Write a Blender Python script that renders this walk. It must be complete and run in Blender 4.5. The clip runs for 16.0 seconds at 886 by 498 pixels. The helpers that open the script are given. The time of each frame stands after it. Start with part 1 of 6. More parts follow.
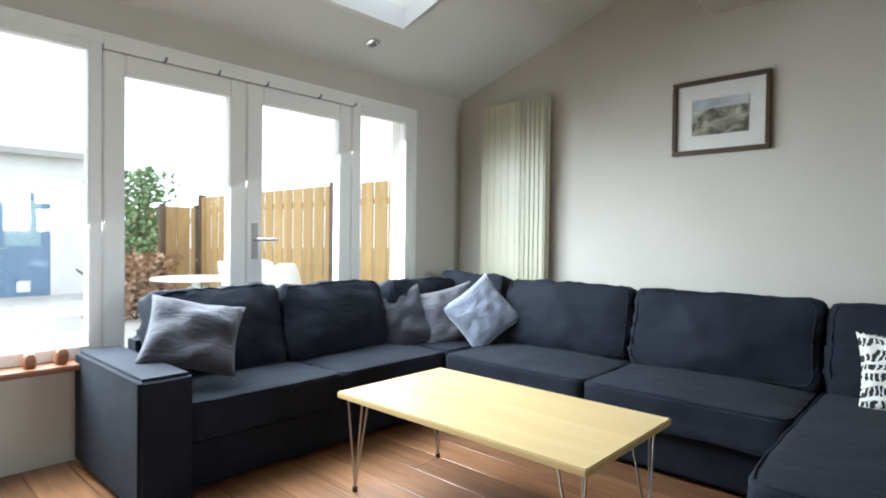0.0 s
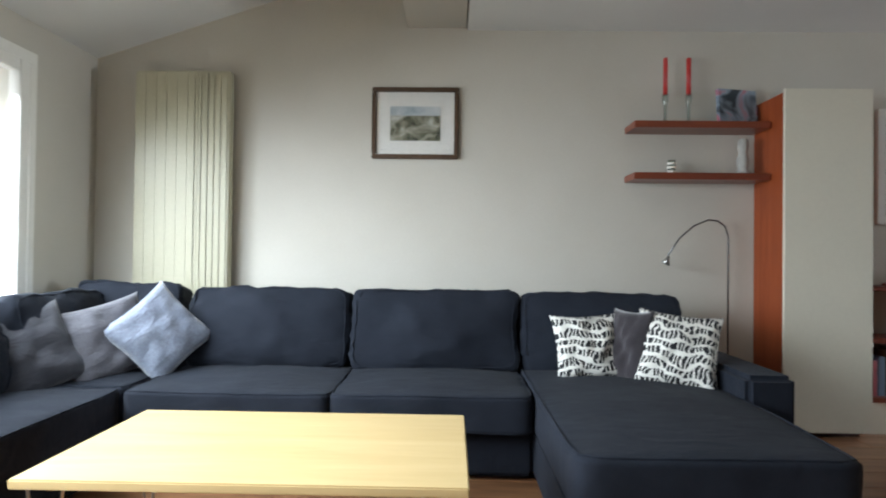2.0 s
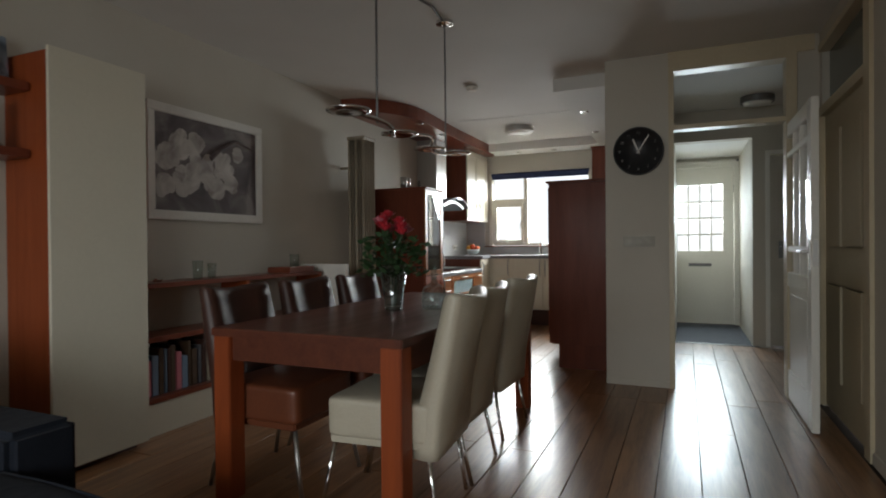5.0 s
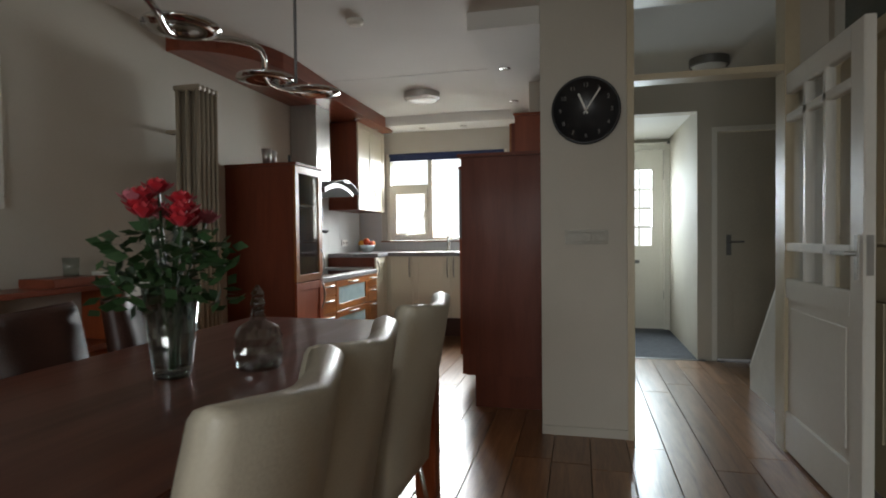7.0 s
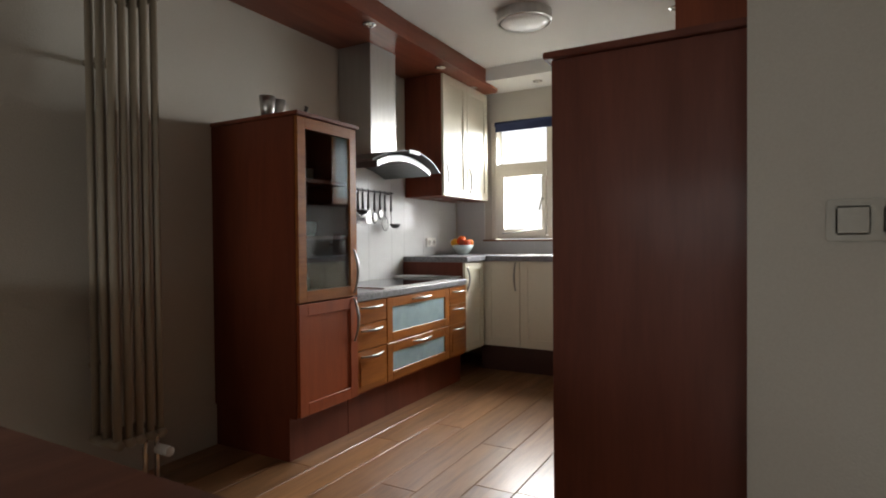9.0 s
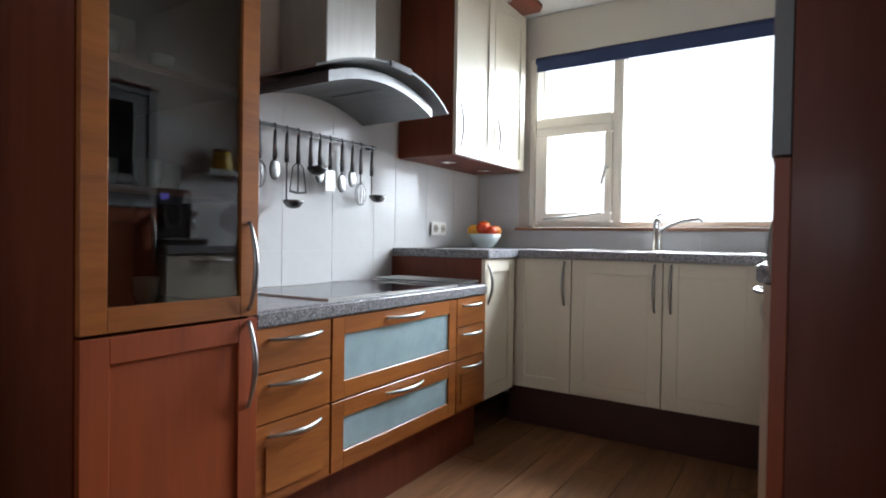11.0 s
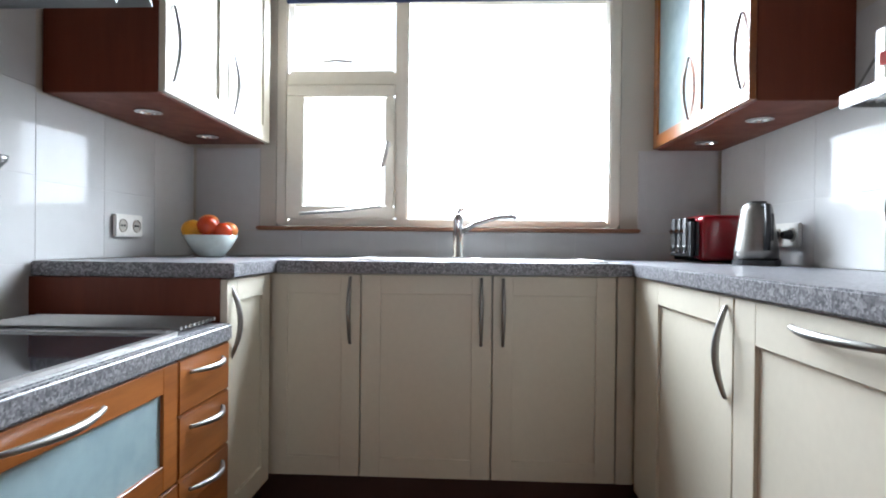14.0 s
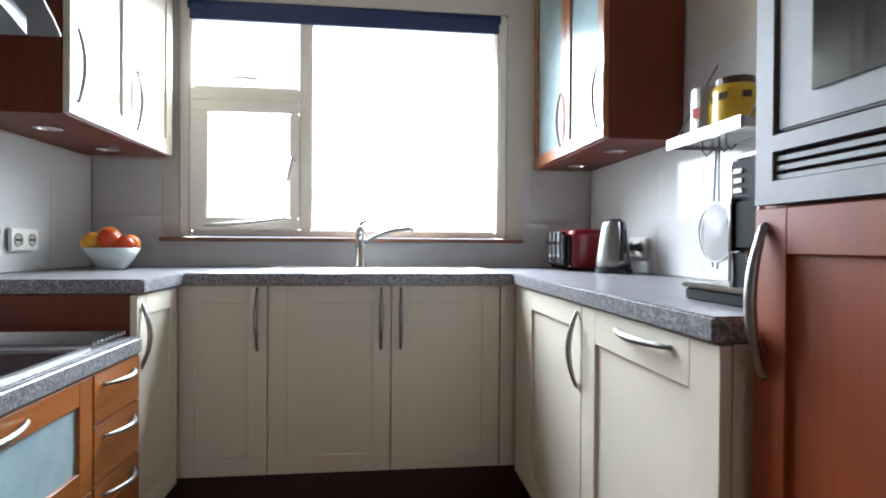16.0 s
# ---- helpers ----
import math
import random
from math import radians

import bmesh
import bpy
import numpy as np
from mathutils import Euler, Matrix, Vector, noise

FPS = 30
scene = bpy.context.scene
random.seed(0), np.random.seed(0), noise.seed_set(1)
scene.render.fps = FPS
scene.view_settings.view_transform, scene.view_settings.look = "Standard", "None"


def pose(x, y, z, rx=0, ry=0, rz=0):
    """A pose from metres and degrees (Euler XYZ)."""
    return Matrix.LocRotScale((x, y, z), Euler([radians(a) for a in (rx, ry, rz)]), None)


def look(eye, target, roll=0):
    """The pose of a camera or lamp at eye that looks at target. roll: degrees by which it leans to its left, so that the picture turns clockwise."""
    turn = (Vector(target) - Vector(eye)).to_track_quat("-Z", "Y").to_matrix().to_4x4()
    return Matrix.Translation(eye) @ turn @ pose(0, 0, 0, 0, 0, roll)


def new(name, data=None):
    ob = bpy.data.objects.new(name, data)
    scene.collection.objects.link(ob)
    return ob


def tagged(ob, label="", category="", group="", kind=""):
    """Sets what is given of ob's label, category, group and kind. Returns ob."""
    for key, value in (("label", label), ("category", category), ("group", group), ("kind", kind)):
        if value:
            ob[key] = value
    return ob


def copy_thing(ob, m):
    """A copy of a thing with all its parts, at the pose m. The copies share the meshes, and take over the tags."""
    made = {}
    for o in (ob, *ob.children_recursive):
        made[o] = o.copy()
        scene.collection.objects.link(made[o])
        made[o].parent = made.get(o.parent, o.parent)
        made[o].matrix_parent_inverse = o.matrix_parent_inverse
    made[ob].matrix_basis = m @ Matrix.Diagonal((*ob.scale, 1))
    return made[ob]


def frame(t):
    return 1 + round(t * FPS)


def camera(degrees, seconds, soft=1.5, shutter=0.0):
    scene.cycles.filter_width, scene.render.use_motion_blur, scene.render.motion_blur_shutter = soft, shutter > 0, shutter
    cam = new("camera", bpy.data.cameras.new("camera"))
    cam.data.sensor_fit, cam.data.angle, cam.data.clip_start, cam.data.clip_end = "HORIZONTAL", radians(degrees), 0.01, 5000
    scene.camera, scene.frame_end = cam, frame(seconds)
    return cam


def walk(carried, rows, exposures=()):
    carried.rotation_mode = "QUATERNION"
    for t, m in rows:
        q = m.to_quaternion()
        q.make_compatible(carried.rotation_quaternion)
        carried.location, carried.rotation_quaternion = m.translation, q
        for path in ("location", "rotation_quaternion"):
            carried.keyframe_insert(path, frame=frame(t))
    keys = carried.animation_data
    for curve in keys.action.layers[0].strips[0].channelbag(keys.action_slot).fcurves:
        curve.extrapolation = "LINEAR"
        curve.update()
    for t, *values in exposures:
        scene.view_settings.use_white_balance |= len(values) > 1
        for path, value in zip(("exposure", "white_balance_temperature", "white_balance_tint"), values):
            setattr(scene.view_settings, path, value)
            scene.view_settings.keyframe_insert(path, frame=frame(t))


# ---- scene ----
cam = camera(76.6, 16.0, 1.9, 0.2)
PATH = [
    (0, (0.79, 0.618, 1.119), (-0.56, 2.094, 1.085), 0.7),
    (0.5, (0.495, 0.63, 1.083), (-0.596, 2.306, 1.074), 0.7),
    (1, (0.232, 0.668, 1.07), (-0.535, 2.515, 1.064), 0.8),
    (1.5, (0.046, 0.692, 1.043), (-0.381, 2.645, 1.059), 1.0),
    (2, (-0.051, 0.673, 1.04), (-0.086, 2.673, 1.066), 0.7),
    (2.5, (-0.152, 0.664, 1.074), (0.282, 2.616, 1.094), 0.3),
    (3, (-0.099, 0.702, 1.068), (0.754, 2.511, 1.09), 0.1),
    (3.5, (-0.07, 0.826, 1.082), (1.17, 2.394, 1.098), -0.3),
    (4, (-0.051, 0.962, 1.092), (1.482, 2.245, 1.093), -0.4),
    (4.5, (0.028, 1.123, 1.101), (1.747, 2.146, 1.096), -0.4),
    (5, (0.214, 1.269, 1.099), (2.05, 2.064, 1.085), -0.5),
    (5.2, (0.337, 1.318, 1.102), (2.199, 2.05, 1.083), -0.5),
    (7.3, (1.884, 1.671, 1.123), (3.829, 2.137, 1.083), -0.5),
    (7.5, (2.11, 1.692, 1.108), (4.054, 2.162, 1.077), -0.3),
    (8, (2.603, 1.726, 1.1), (4.526, 2.275, 1.071), -0.4),
    (8.5, (3.035, 1.783, 1.094), (4.884, 2.543, 1.063), -0.4),
    (9, (3.475, 1.83, 1.082), (5.219, 2.807, 1.049), -0.5),
    (11.3, (5.049, 2.632, 0.99), (6.735, 3.707, 0.958), 0.9),
    (11.5, (5.131, 2.716, 0.994), (6.865, 3.713, 0.958), 0.9),
    (12, (5.353, 2.872, 0.986), (7.193, 3.654, 0.961), 0.9),
    (12.5, (5.537, 2.966, 0.998), (7.449, 3.55, 0.975), 0.9),
    (13, (5.67, 3.018, 1.0), (7.633, 3.4, 0.981), 0.8),
    (13.5, (5.747, 3.077, 1.0), (7.735, 3.293, 0.986), 0.7),
    (14, (5.788, 3.114, 1.004), (7.786, 3.211, 0.99), 0.6),
    (14.5, (5.808, 3.14, 1.006), (7.808, 3.149, 0.994), 0.5),
    (15, (5.787, 3.142, 1.018), (7.785, 3.074, 1.008), 0.5),
    (15.5, (5.718, 3.125, 1.035), (7.712, 2.978, 1.019), 0.4),
    (16, (5.586, 3.095, 1.056), (7.572, 2.858, 1.039), 0.4),
]
EXPOSURES = [(0, 0.6, 5700, 5), (1.5, 0.8, 5750, 5), (2.5, 0.46, 5950, 6), (3.5, 0.0, 6350, 7), (4.5, -0.52, 6550, 7), (5, -0.62, 6550, 7), (7.5, -0.3, 6550, 7), (9, -0.45, 6800, 10), (10.5, -0.2, 6300, 10), (11.5, -0.05, 5800, 9), (16, -0.05, 5850, 9)]
walk(cam, [(t, look(eye, target, roll)) for t, eye, target, roll in PATH], EXPOSURES)

# ---- light ----
world = bpy.data.worlds.new("overcast_sky")
scene.world = world
world.use_nodes = True
wn = world.node_tree.nodes
sky = wn.new("ShaderNodeTexSky")
sky.sky_type, sky.sun_disc = "NISHITA", False
sky.sun_elevation, sky.sun_rotation = radians(42), radians(200)
sky.air_density, sky.dust_density = 1.0, 4.0
cloud = wn.new("ShaderNodeMix")
cloud.data_type = "RGBA"
cloud.inputs[0].default_value = 0.8
cloud.inputs[7].default_value = (14.0, 14.4, 15.0, 1)
world.node_tree.links.new(sky.outputs[0], cloud.inputs[6])
world.node_tree.links.new(cloud.outputs[2], wn["Background"].inputs[0])
wn["Background"].inputs[1].default_value = 0.15

sun = new("sun", bpy.data.lights.new("sun", "SUN"))
sun.data.energy, sun.data.angle, sun.data.color = 1.4, radians(25), (1.0, 0.96, 0.9)
sun.matrix_world = look((-6, 4, 12), (0, 2.2, 0))


def window_light(name, eye, target, w, h, watts, color=(0.93, 0.97, 1.0), spread=140):
    """Sky light that enters by an opening."""
    ob = new(name, bpy.data.lights.new(name, "AREA"))
    ob.data.shape, ob.data.size, ob.data.size_y = "RECTANGLE", w, h
    ob.data.energy, ob.data.color = watts, color
    ob.data.spread = radians(spread)
    ob.matrix_world = look(eye, target)
    return ob


window_light("light_garden_doors", (-2.56, 2.3, 1.30), (-0.92, 2.85, -0.28), 2.9, 1.6, 136, spread=132)
window_light("light_kitchen_window", (8.52, 3.22, 1.64), (6.3, 3.28, 0.3), 1.35, 1.0, 120, spread=112)
window_light("light_front_door", (8.85, 1.1, 1.55), (6.6, 1.0, 0.3), 0.6, 0.8, 58, (0.80, 0.92, 1.0))


# ---- materials ----
def nodes_of(name):
    m = bpy.data.materials.new(name)
    m.use_nodes = True
    return m, m.node_tree.nodes, m.node_tree.links, m.node_tree.nodes["Principled BSDF"]


def surface(name, a, b=None, rough=0.5, metal=0.0, scale=6.0, grain=60.0, bump=0.1, stretch=(1, 1, 1), spread=0.12, coat=0.0, sheen=0.0, sub=0.0):
    """A plain material: colour between a and b by coarse and fine noise, with fine relief and a roughness that varies."""
    m, n, l, p = nodes_of(name)
    b = b or tuple(c * (1 - spread) for c in a)
    tc, mp = n.new("ShaderNodeTexCoord"), n.new("ShaderNodeMapping")
    mp.inputs["Scale"].default_value = stretch
    l.new(tc.outputs["Object"], mp.inputs[0])
    big, fine = n.new("ShaderNodeTexNoise"), n.new("ShaderNodeTexNoise")
    big.inputs["Scale"].default_value, fine.inputs["Scale"].default_value = scale, grain
    big.inputs["Detail"].default_value, fine.inputs["Detail"].default_value = 4, 3
    l.new(mp.outputs[0], big.inputs[0]), l.new(mp.outputs[0], fine.inputs[0])
    add = n.new("ShaderNodeMath")
    add.operation = "ADD"
    l.new(big.outputs[0], add.inputs[0]), l.new(fine.outputs[0], add.inputs[1])
    ramp = n.new("ShaderNodeMapRange")
    ramp.inputs[1].default_value, ramp.inputs[2].default_value = 0.7, 1.3
    l.new(add.outputs[0], ramp.inputs[0])
    mix = n.new("ShaderNodeMix")
    mix.data_type = "RGBA"
    mix.inputs[6].default_value, mix.inputs[7].default_value = (*a, 1), (*b, 1)
    l.new(ramp.outputs[0], mix.inputs[0]), l.new(mix.outputs[2], p.inputs["Base Color"])
    rr = n.new("ShaderNodeMapRange")
    rr.inputs[3].default_value, rr.inputs[4].default_value = max(0.02, rough * 0.85), min(1, rough * 1.15)
    l.new(big.outputs[0], rr.inputs[0]), l.new(rr.outputs[0], p.inputs["Roughness"])
    p.inputs["Metallic"].default_value = metal
    p.inputs["Coat Weight"].default_value = coat
    p.inputs["Sheen Weight"].default_value = sheen
    if bump:
        bp = n.new("ShaderNodeBump")
        bp.inputs["Strength"].default_value, bp.inputs["Distance"].default_value = bump, 0.004
        l.new(fine.outputs[0], bp.inputs["Height"]), l.new(bp.outputs[0], p.inputs["Normal"])
    return m


def wood(name, light, dark, rough=0.4, along=(0.6, 9, 9), coat=0.0, random_tone=0.0, bump=0.08):
    """Grain that runs along the axis with the small scale."""
    m, n, l, p = nodes_of(name)
    tc, mp = n.new("ShaderNodeTexCoord"), n.new("ShaderNodeMapping")
    mp.inputs["Scale"].default_value = along
    l.new(tc.outputs["Object"], mp.inputs[0])
    info = n.new("ShaderNodeObjectInfo")
    off = n.new("ShaderNodeVectorMath")
    off.operation = "MULTIPLY_ADD"
    off.inputs[1].default_value = (37, 17, 29)
    l.new(info.outputs["Random"], off.inputs[0]), l.new(mp.outputs[0], off.inputs[2])
    g1, g2 = n.new("ShaderNodeTexNoise"), n.new("ShaderNodeTexNoise")
    g1.inputs["Scale"].default_value, g1.inputs["Detail"].default_value, g1.inputs["Distortion"].default_value = 2.2, 6, 0.8
    g2.inputs["Scale"].default_value, g2.inputs["Detail"].default_value = 16, 4
    l.new(off.outputs[0], g1.inputs[0]), l.new(off.outputs[0], g2.inputs[0])
    mx = n.new("ShaderNodeMath")
    mx.operation = "MULTIPLY_ADD"
    mx.inputs[1].default_value = 0.45
    l.new(g2.outputs[0], mx.inputs[0]), l.new(g1.outputs[0], mx.inputs[2])
    mr = n.new("ShaderNodeMapRange")
    mr.inputs[1].default_value, mr.inputs[2].default_value = 0.42, 1.0
    l.new(mx.outputs[0], mr.inputs[0])
    mix = n.new("ShaderNodeMix")
    mix.data_type = "RGBA"
    mix.inputs[6].default_value, mix.inputs[7].default_value = (*light, 1), (*dark, 1)
    l.new(mr.outputs[0], mix.inputs[0])
    hs = n.new("ShaderNodeHueSaturation")
    vr = n.new("ShaderNodeMapRange")
    vr.inputs[3].default_value, vr.inputs[4].default_value = 1 - random_tone, 1 + random_tone
    l.new(info.outputs["Random"], vr.inputs[0]), l.new(vr.outputs[0], hs.inputs["Value"])
    l.new(mix.outputs[2], hs.inputs["Color"]), l.new(hs.outputs[0], p.inputs["Base Color"])
    rr = n.new("ShaderNodeMapRange")
    rr.inputs[3].default_value, rr.inputs[4].default_value = rough * 0.8, rough * 1.25
    l.new(g1.outputs[0], rr.inputs[0]), l.new(rr.outputs[0], p.inputs["Roughness"])
    p.inputs["Coat Weight"].default_value, p.inputs["Coat Roughness"].default_value = coat, 0.15
    p.inputs["Specular IOR Level"].default_value = 0.35
    bp = n.new("ShaderNodeBump")
    bp.inputs["Strength"].default_value, bp.inputs["Distance"].default_value = bump, 0.002
    l.new(g2.outputs[0], bp.inputs["Height"]), l.new(bp.outputs[0], p.inputs["Normal"])
    return m


def glass(name, tint=(1, 1, 1), rough=0.0, alpha=0.0, ior=1.45):
    """Thin clear glass: a clear sheet under a Fresnel gloss."""
    m, n, l, p = nodes_of(name)
    out = n["Material Output"]
    n.remove(p)
    tr, gl, mix, lw = n.new("ShaderNodeBsdfTransparent"), n.new("ShaderNodeBsdfGlossy"), n.new("ShaderNodeMixShader"), n.new("ShaderNodeLayerWeight")
    tr.inputs[0].default_value = (*tint, 1)
    gl.inputs["Roughness"].default_value, lw.inputs["Blend"].default_value = rough, 0.5
    base = ((ior - 1) / (ior + 1)) ** 2
    pw, ma = n.new("ShaderNodeMath"), n.new("ShaderNodeMath")
    pw.operation, ma.operation = "POWER", "MULTIPLY_ADD"
    pw.inputs[1].default_value, ma.inputs[1].default_value, ma.inputs[2].default_value = 5.0, 1 - base, base
    l.new(lw.outputs["Facing"], pw.inputs[0]), l.new(pw.outputs[0], ma.inputs[0]), l.new(ma.outputs[0], mix.inputs[0])
    l.new(tr.outputs[0], mix.inputs[1]), l.new(gl.outputs[0], mix.inputs[2]), l.new(mix.outputs[0], out.inputs[0])
    return m


M = {}
M["wall"] = surface("cream_wall_paint", (0.55, 0.515, 0.445), (0.51, 0.475, 0.405), 0.75, scale=2.5, grain=180, bump=0.35)
M["ceiling"] = surface("white_ceiling_paint", (0.70, 0.69, 0.66), (0.66, 0.65, 0.62), 0.8, scale=2, grain=150, bump=0.2)
M["white"] = surface("white_gloss_paint", (0.80, 0.78, 0.72), (0.76, 0.74, 0.68), 0.32, scale=3, grain=40, bump=0.05)
M["cream_frame"] = surface("cream_window_paint", (0.80, 0.755, 0.66), (0.76, 0.71, 0.61), 0.35, scale=4, grain=40, bump=0.05)
M["plank"] = wood("oak_plank", (0.36, 0.18, 0.080), (0.145, 0.066, 0.030), 0.32, (0.7, 8, 8), 0.35, 0.22)
M["plank"].node_tree.nodes["Principled BSDF"].inputs["Coat Roughness"].default_value = 0.24
M["plank"].node_tree.nodes["Principled BSDF"].inputs["Specular IOR Level"].default_value = 0.5
M["gap"] = surface("dark_joint", (0.03, 0.02, 0.015), None, 0.8)
M["sofa"] = surface("charcoal_blue_cloth", (0.0115, 0.0148, 0.0235), (0.0065, 0.0085, 0.0145), 0.9, scale=5, grain=420, bump=0.5, sheen=0.02)
M["sofa"].node_tree.nodes["Principled BSDF"].inputs["Specular IOR Level"].default_value = 0.25


def creased(m, scale, strength):
    """Adds broad creases of slack cloth to a material's relief."""
    n, l = m.node_tree.nodes, m.node_tree.links
    tc, mp, ns, bp = n.new("ShaderNodeTexCoord"), n.new("ShaderNodeMapping"), n.new("ShaderNodeTexNoise"), n.new("ShaderNodeBump")
    mp.inputs["Scale"].default_value, mp.inputs["Rotation"].default_value = (1.0, 2.6, 1.6), (0.2, 0.3, 0.7)
    ns.inputs["Scale"].default_value, ns.inputs["Detail"].default_value, ns.inputs["Distortion"].default_value = scale, 3, 1.6
    bp.inputs["Strength"].default_value, bp.inputs["Distance"].default_value = strength, 0.03
    l.new(tc.outputs["Object"], mp.inputs[0]), l.new(mp.outputs[0], ns.inputs[0]), l.new(ns.outputs[0], bp.inputs["Height"])
    fine = next(k for k in n if k.bl_idname == "ShaderNodeBump" and k != bp)
    l.new(bp.outputs[0], fine.inputs["Normal"])


creased(M["sofa"], 4.0, 0.27)
M["pillow_grey"] = surface("grey_ribbed_cloth", (0.046, 0.046, 0.056), (0.029, 0.029, 0.037), 0.9, scale=8, grain=120, bump=0.6, stretch=(0.15, 3, 1), sheen=0.15)
M["pillow_taupe"] = surface("taupe_velvet", (0.085, 0.082, 0.096), (0.055, 0.053, 0.064), 0.85, scale=7, grain=90, bump=0.4, sheen=0.2)
M["pillow_blue"] = surface("silver_blue_velvet", (0.20, 0.225, 0.285), (0.12, 0.135, 0.185), 0.75, scale=7, grain=70, bump=0.4, sheen=0.6)
M["pillow_brown"] = surface("dark_brown_plush", (0.035, 0.028, 0.032), (0.02, 0.016, 0.02), 0.95, scale=9, grain=160, bump=0.6, sheen=0.4)
for key in ("pillow_grey", "pillow_taupe", "pillow_blue"):
    creased(M[key], 6.0, 0.4)
M["birch"] = wood("pale_birch_veneer", (0.57, 0.43, 0.205), (0.50, 0.36, 0.165), 0.42, (0.5, 5, 5), 0.05, bump=0.03)
M["cherry"] = wood("red_cherry_veneer", (0.30, 0.066, 0.018), (0.20, 0.040, 0.011), 0.42, (6, 6, 0.5), 0.0)
M["cherry"].node_tree.nodes["Principled BSDF"].inputs["Specular IOR Level"].default_value = 0.32
M["cherry_x"] = wood("red_cherry_veneer_long", (0.235, 0.062, 0.030), (0.14, 0.034, 0.018), 0.32, (0.5, 6, 6), 0.15)
M["table_wood"] = wood("dark_red_table_wood", (0.135, 0.042, 0.023), (0.08, 0.024, 0.014), 0.34, (0.5, 6, 6), 0.15)
M["mahogany"] = wood("dark_mahogany_veneer", (0.165, 0.036, 0.014), (0.11, 0.024, 0.009), 0.48, (5, 5, 0.5), 0.05)
M["mahogany"].node_tree.nodes["Principled BSDF"].inputs["Specular IOR Level"].default_value = 0.3
M["honey"] = wood("honey_alder_wood", (0.36, 0.125, 0.028), (0.19, 0.058, 0.013), 0.32, (0.6, 6, 6), 0.3)
M["sill"] = wood("stained_sill_wood", (0.25, 0.11, 0.05), (0.16, 0.065, 0.03), 0.4, (6, 0.6, 6), 0.1)
M["cream_door"] = surface("cream_lacquer", (0.66, 0.615, 0.50), (0.63, 0.585, 0.475), 0.38, scale=3, grain=60, bump=0.03)
M["plinth"] = surface("dark_brown_plinth", (0.06, 0.022, 0.015), None, 0.5)
M["steel"] = surface("brushed_steel", (0.50, 0.49, 0.47), (0.44, 0.43, 0.41), 0.36, 1.0, scale=3, grain=90, bump=0.0, stretch=(18, 18, 1))
M["oven_steel"] = surface("matt_oven_steel", (0.20, 0.205, 0.205), (0.18, 0.185, 0.185), 0.6, 0.3, bump=0)
M["satin"] = surface("satin_steel", (0.31, 0.305, 0.29), (0.27, 0.265, 0.25), 0.40, 1.0, bump=0)
# darker than the satin steel, so the window lamp's reflection stays grey
M["dark_steel"] = surface("dark_grey_steel", (0.17, 0.17, 0.168), (0.13, 0.13, 0.128), 0.28, 1.0, bump=0)
M["chrome"] = surface("chrome", (0.75, 0.75, 0.75), None, 0.1, 1.0, bump=0)
M["dull_metal"] = surface("dark_dull_metal", (0.20, 0.20, 0.20), None, 0.4, 1.0, bump=0.05)
M["black"] = surface("black_plastic", (0.02, 0.02, 0.022), None, 0.35, bump=0.05)
M["matt_black"] = surface("matt_black_plastic", (0.014, 0.014, 0.016), None, 0.62, bump=0.05)
M["matt_black"].node_tree.nodes["Principled BSDF"].inputs["Specular IOR Level"].default_value = 0.06
M["hob"] = surface("black_hob_glass", (0.012, 0.012, 0.014), None, 0.06, bump=0)
M["pane"] = glass("clear_pane")
M["smoke_glass"] = glass("cabinet_glass", (0.72, 0.74, 0.72), ior=1.8)
M["vase_glass"] = glass("thick_clear_glass", (0.74, 0.80, 0.78), 0.04, ior=2.2)
M["mesh"] = surface("steel_mesh", (0.26, 0.26, 0.255), None, 0.5, 0.4, bump=0)
M["mesh"].node_tree.nodes["Principled BSDF"].inputs["Alpha"].default_value = 0.28
M["frosted"] = surface("frosted_glass", (0.34, 0.45, 0.475), (0.27, 0.37, 0.395), 0.22, scale=4, grain=20, bump=0.02, coat=0.3)
M["dim_glass"] = surface("grey_green_glass", (0.10, 0.125, 0.115), (0.08, 0.10, 0.095), 0.2, bump=0)
M["leather"] = surface("cream_leather", (0.50, 0.455, 0.36), (0.45, 0.40, 0.31), 0.42, scale=5, grain=140, bump=0.25)
M["brown_leather"] = surface("dark_brown_leather", (0.06, 0.022, 0.014), (0.04, 0.014, 0.009), 0.45, scale=5, grain=140, bump=0.25)
M["tan_leather"] = surface("orange_brown_leather", (0.15, 0.044, 0.018), (0.105, 0.030, 0.013), 0.4, scale=5, grain=140, bump=0.2)
M["radiator"] = surface("olive_cream_enamel", (0.50, 0.47, 0.33), (0.46, 0.43, 0.30), 0.4, scale=3, grain=50, bump=0.03)
M["beige_enamel"] = surface("dull_beige_enamel", (0.29, 0.24, 0.175), (0.265, 0.22, 0.16), 0.5, scale=3, grain=50, bump=0.03)
M["tile"] = surface("white_glazed_tile", (0.57, 0.57, 0.56), (0.54, 0.54, 0.53), 0.06, scale=2, grain=20, bump=0.03)
M["tile"].node_tree.nodes["Principled BSDF"].inputs["Specular IOR Level"].default_value = 0.065
M["grout"] = surface("pale_grout", (0.66, 0.65, 0.63), None, 0.8)
M["red"] = surface("red_wax", (0.45, 0.03, 0.025), None, 0.45)
M["red_gloss"] = surface("red_enamel", (0.22, 0.007, 0.012), None, 0.22, coat=0.2, bump=0)
M["navy"] = surface("navy_blind_cloth", (0.03, 0.045, 0.12), None, 0.8)
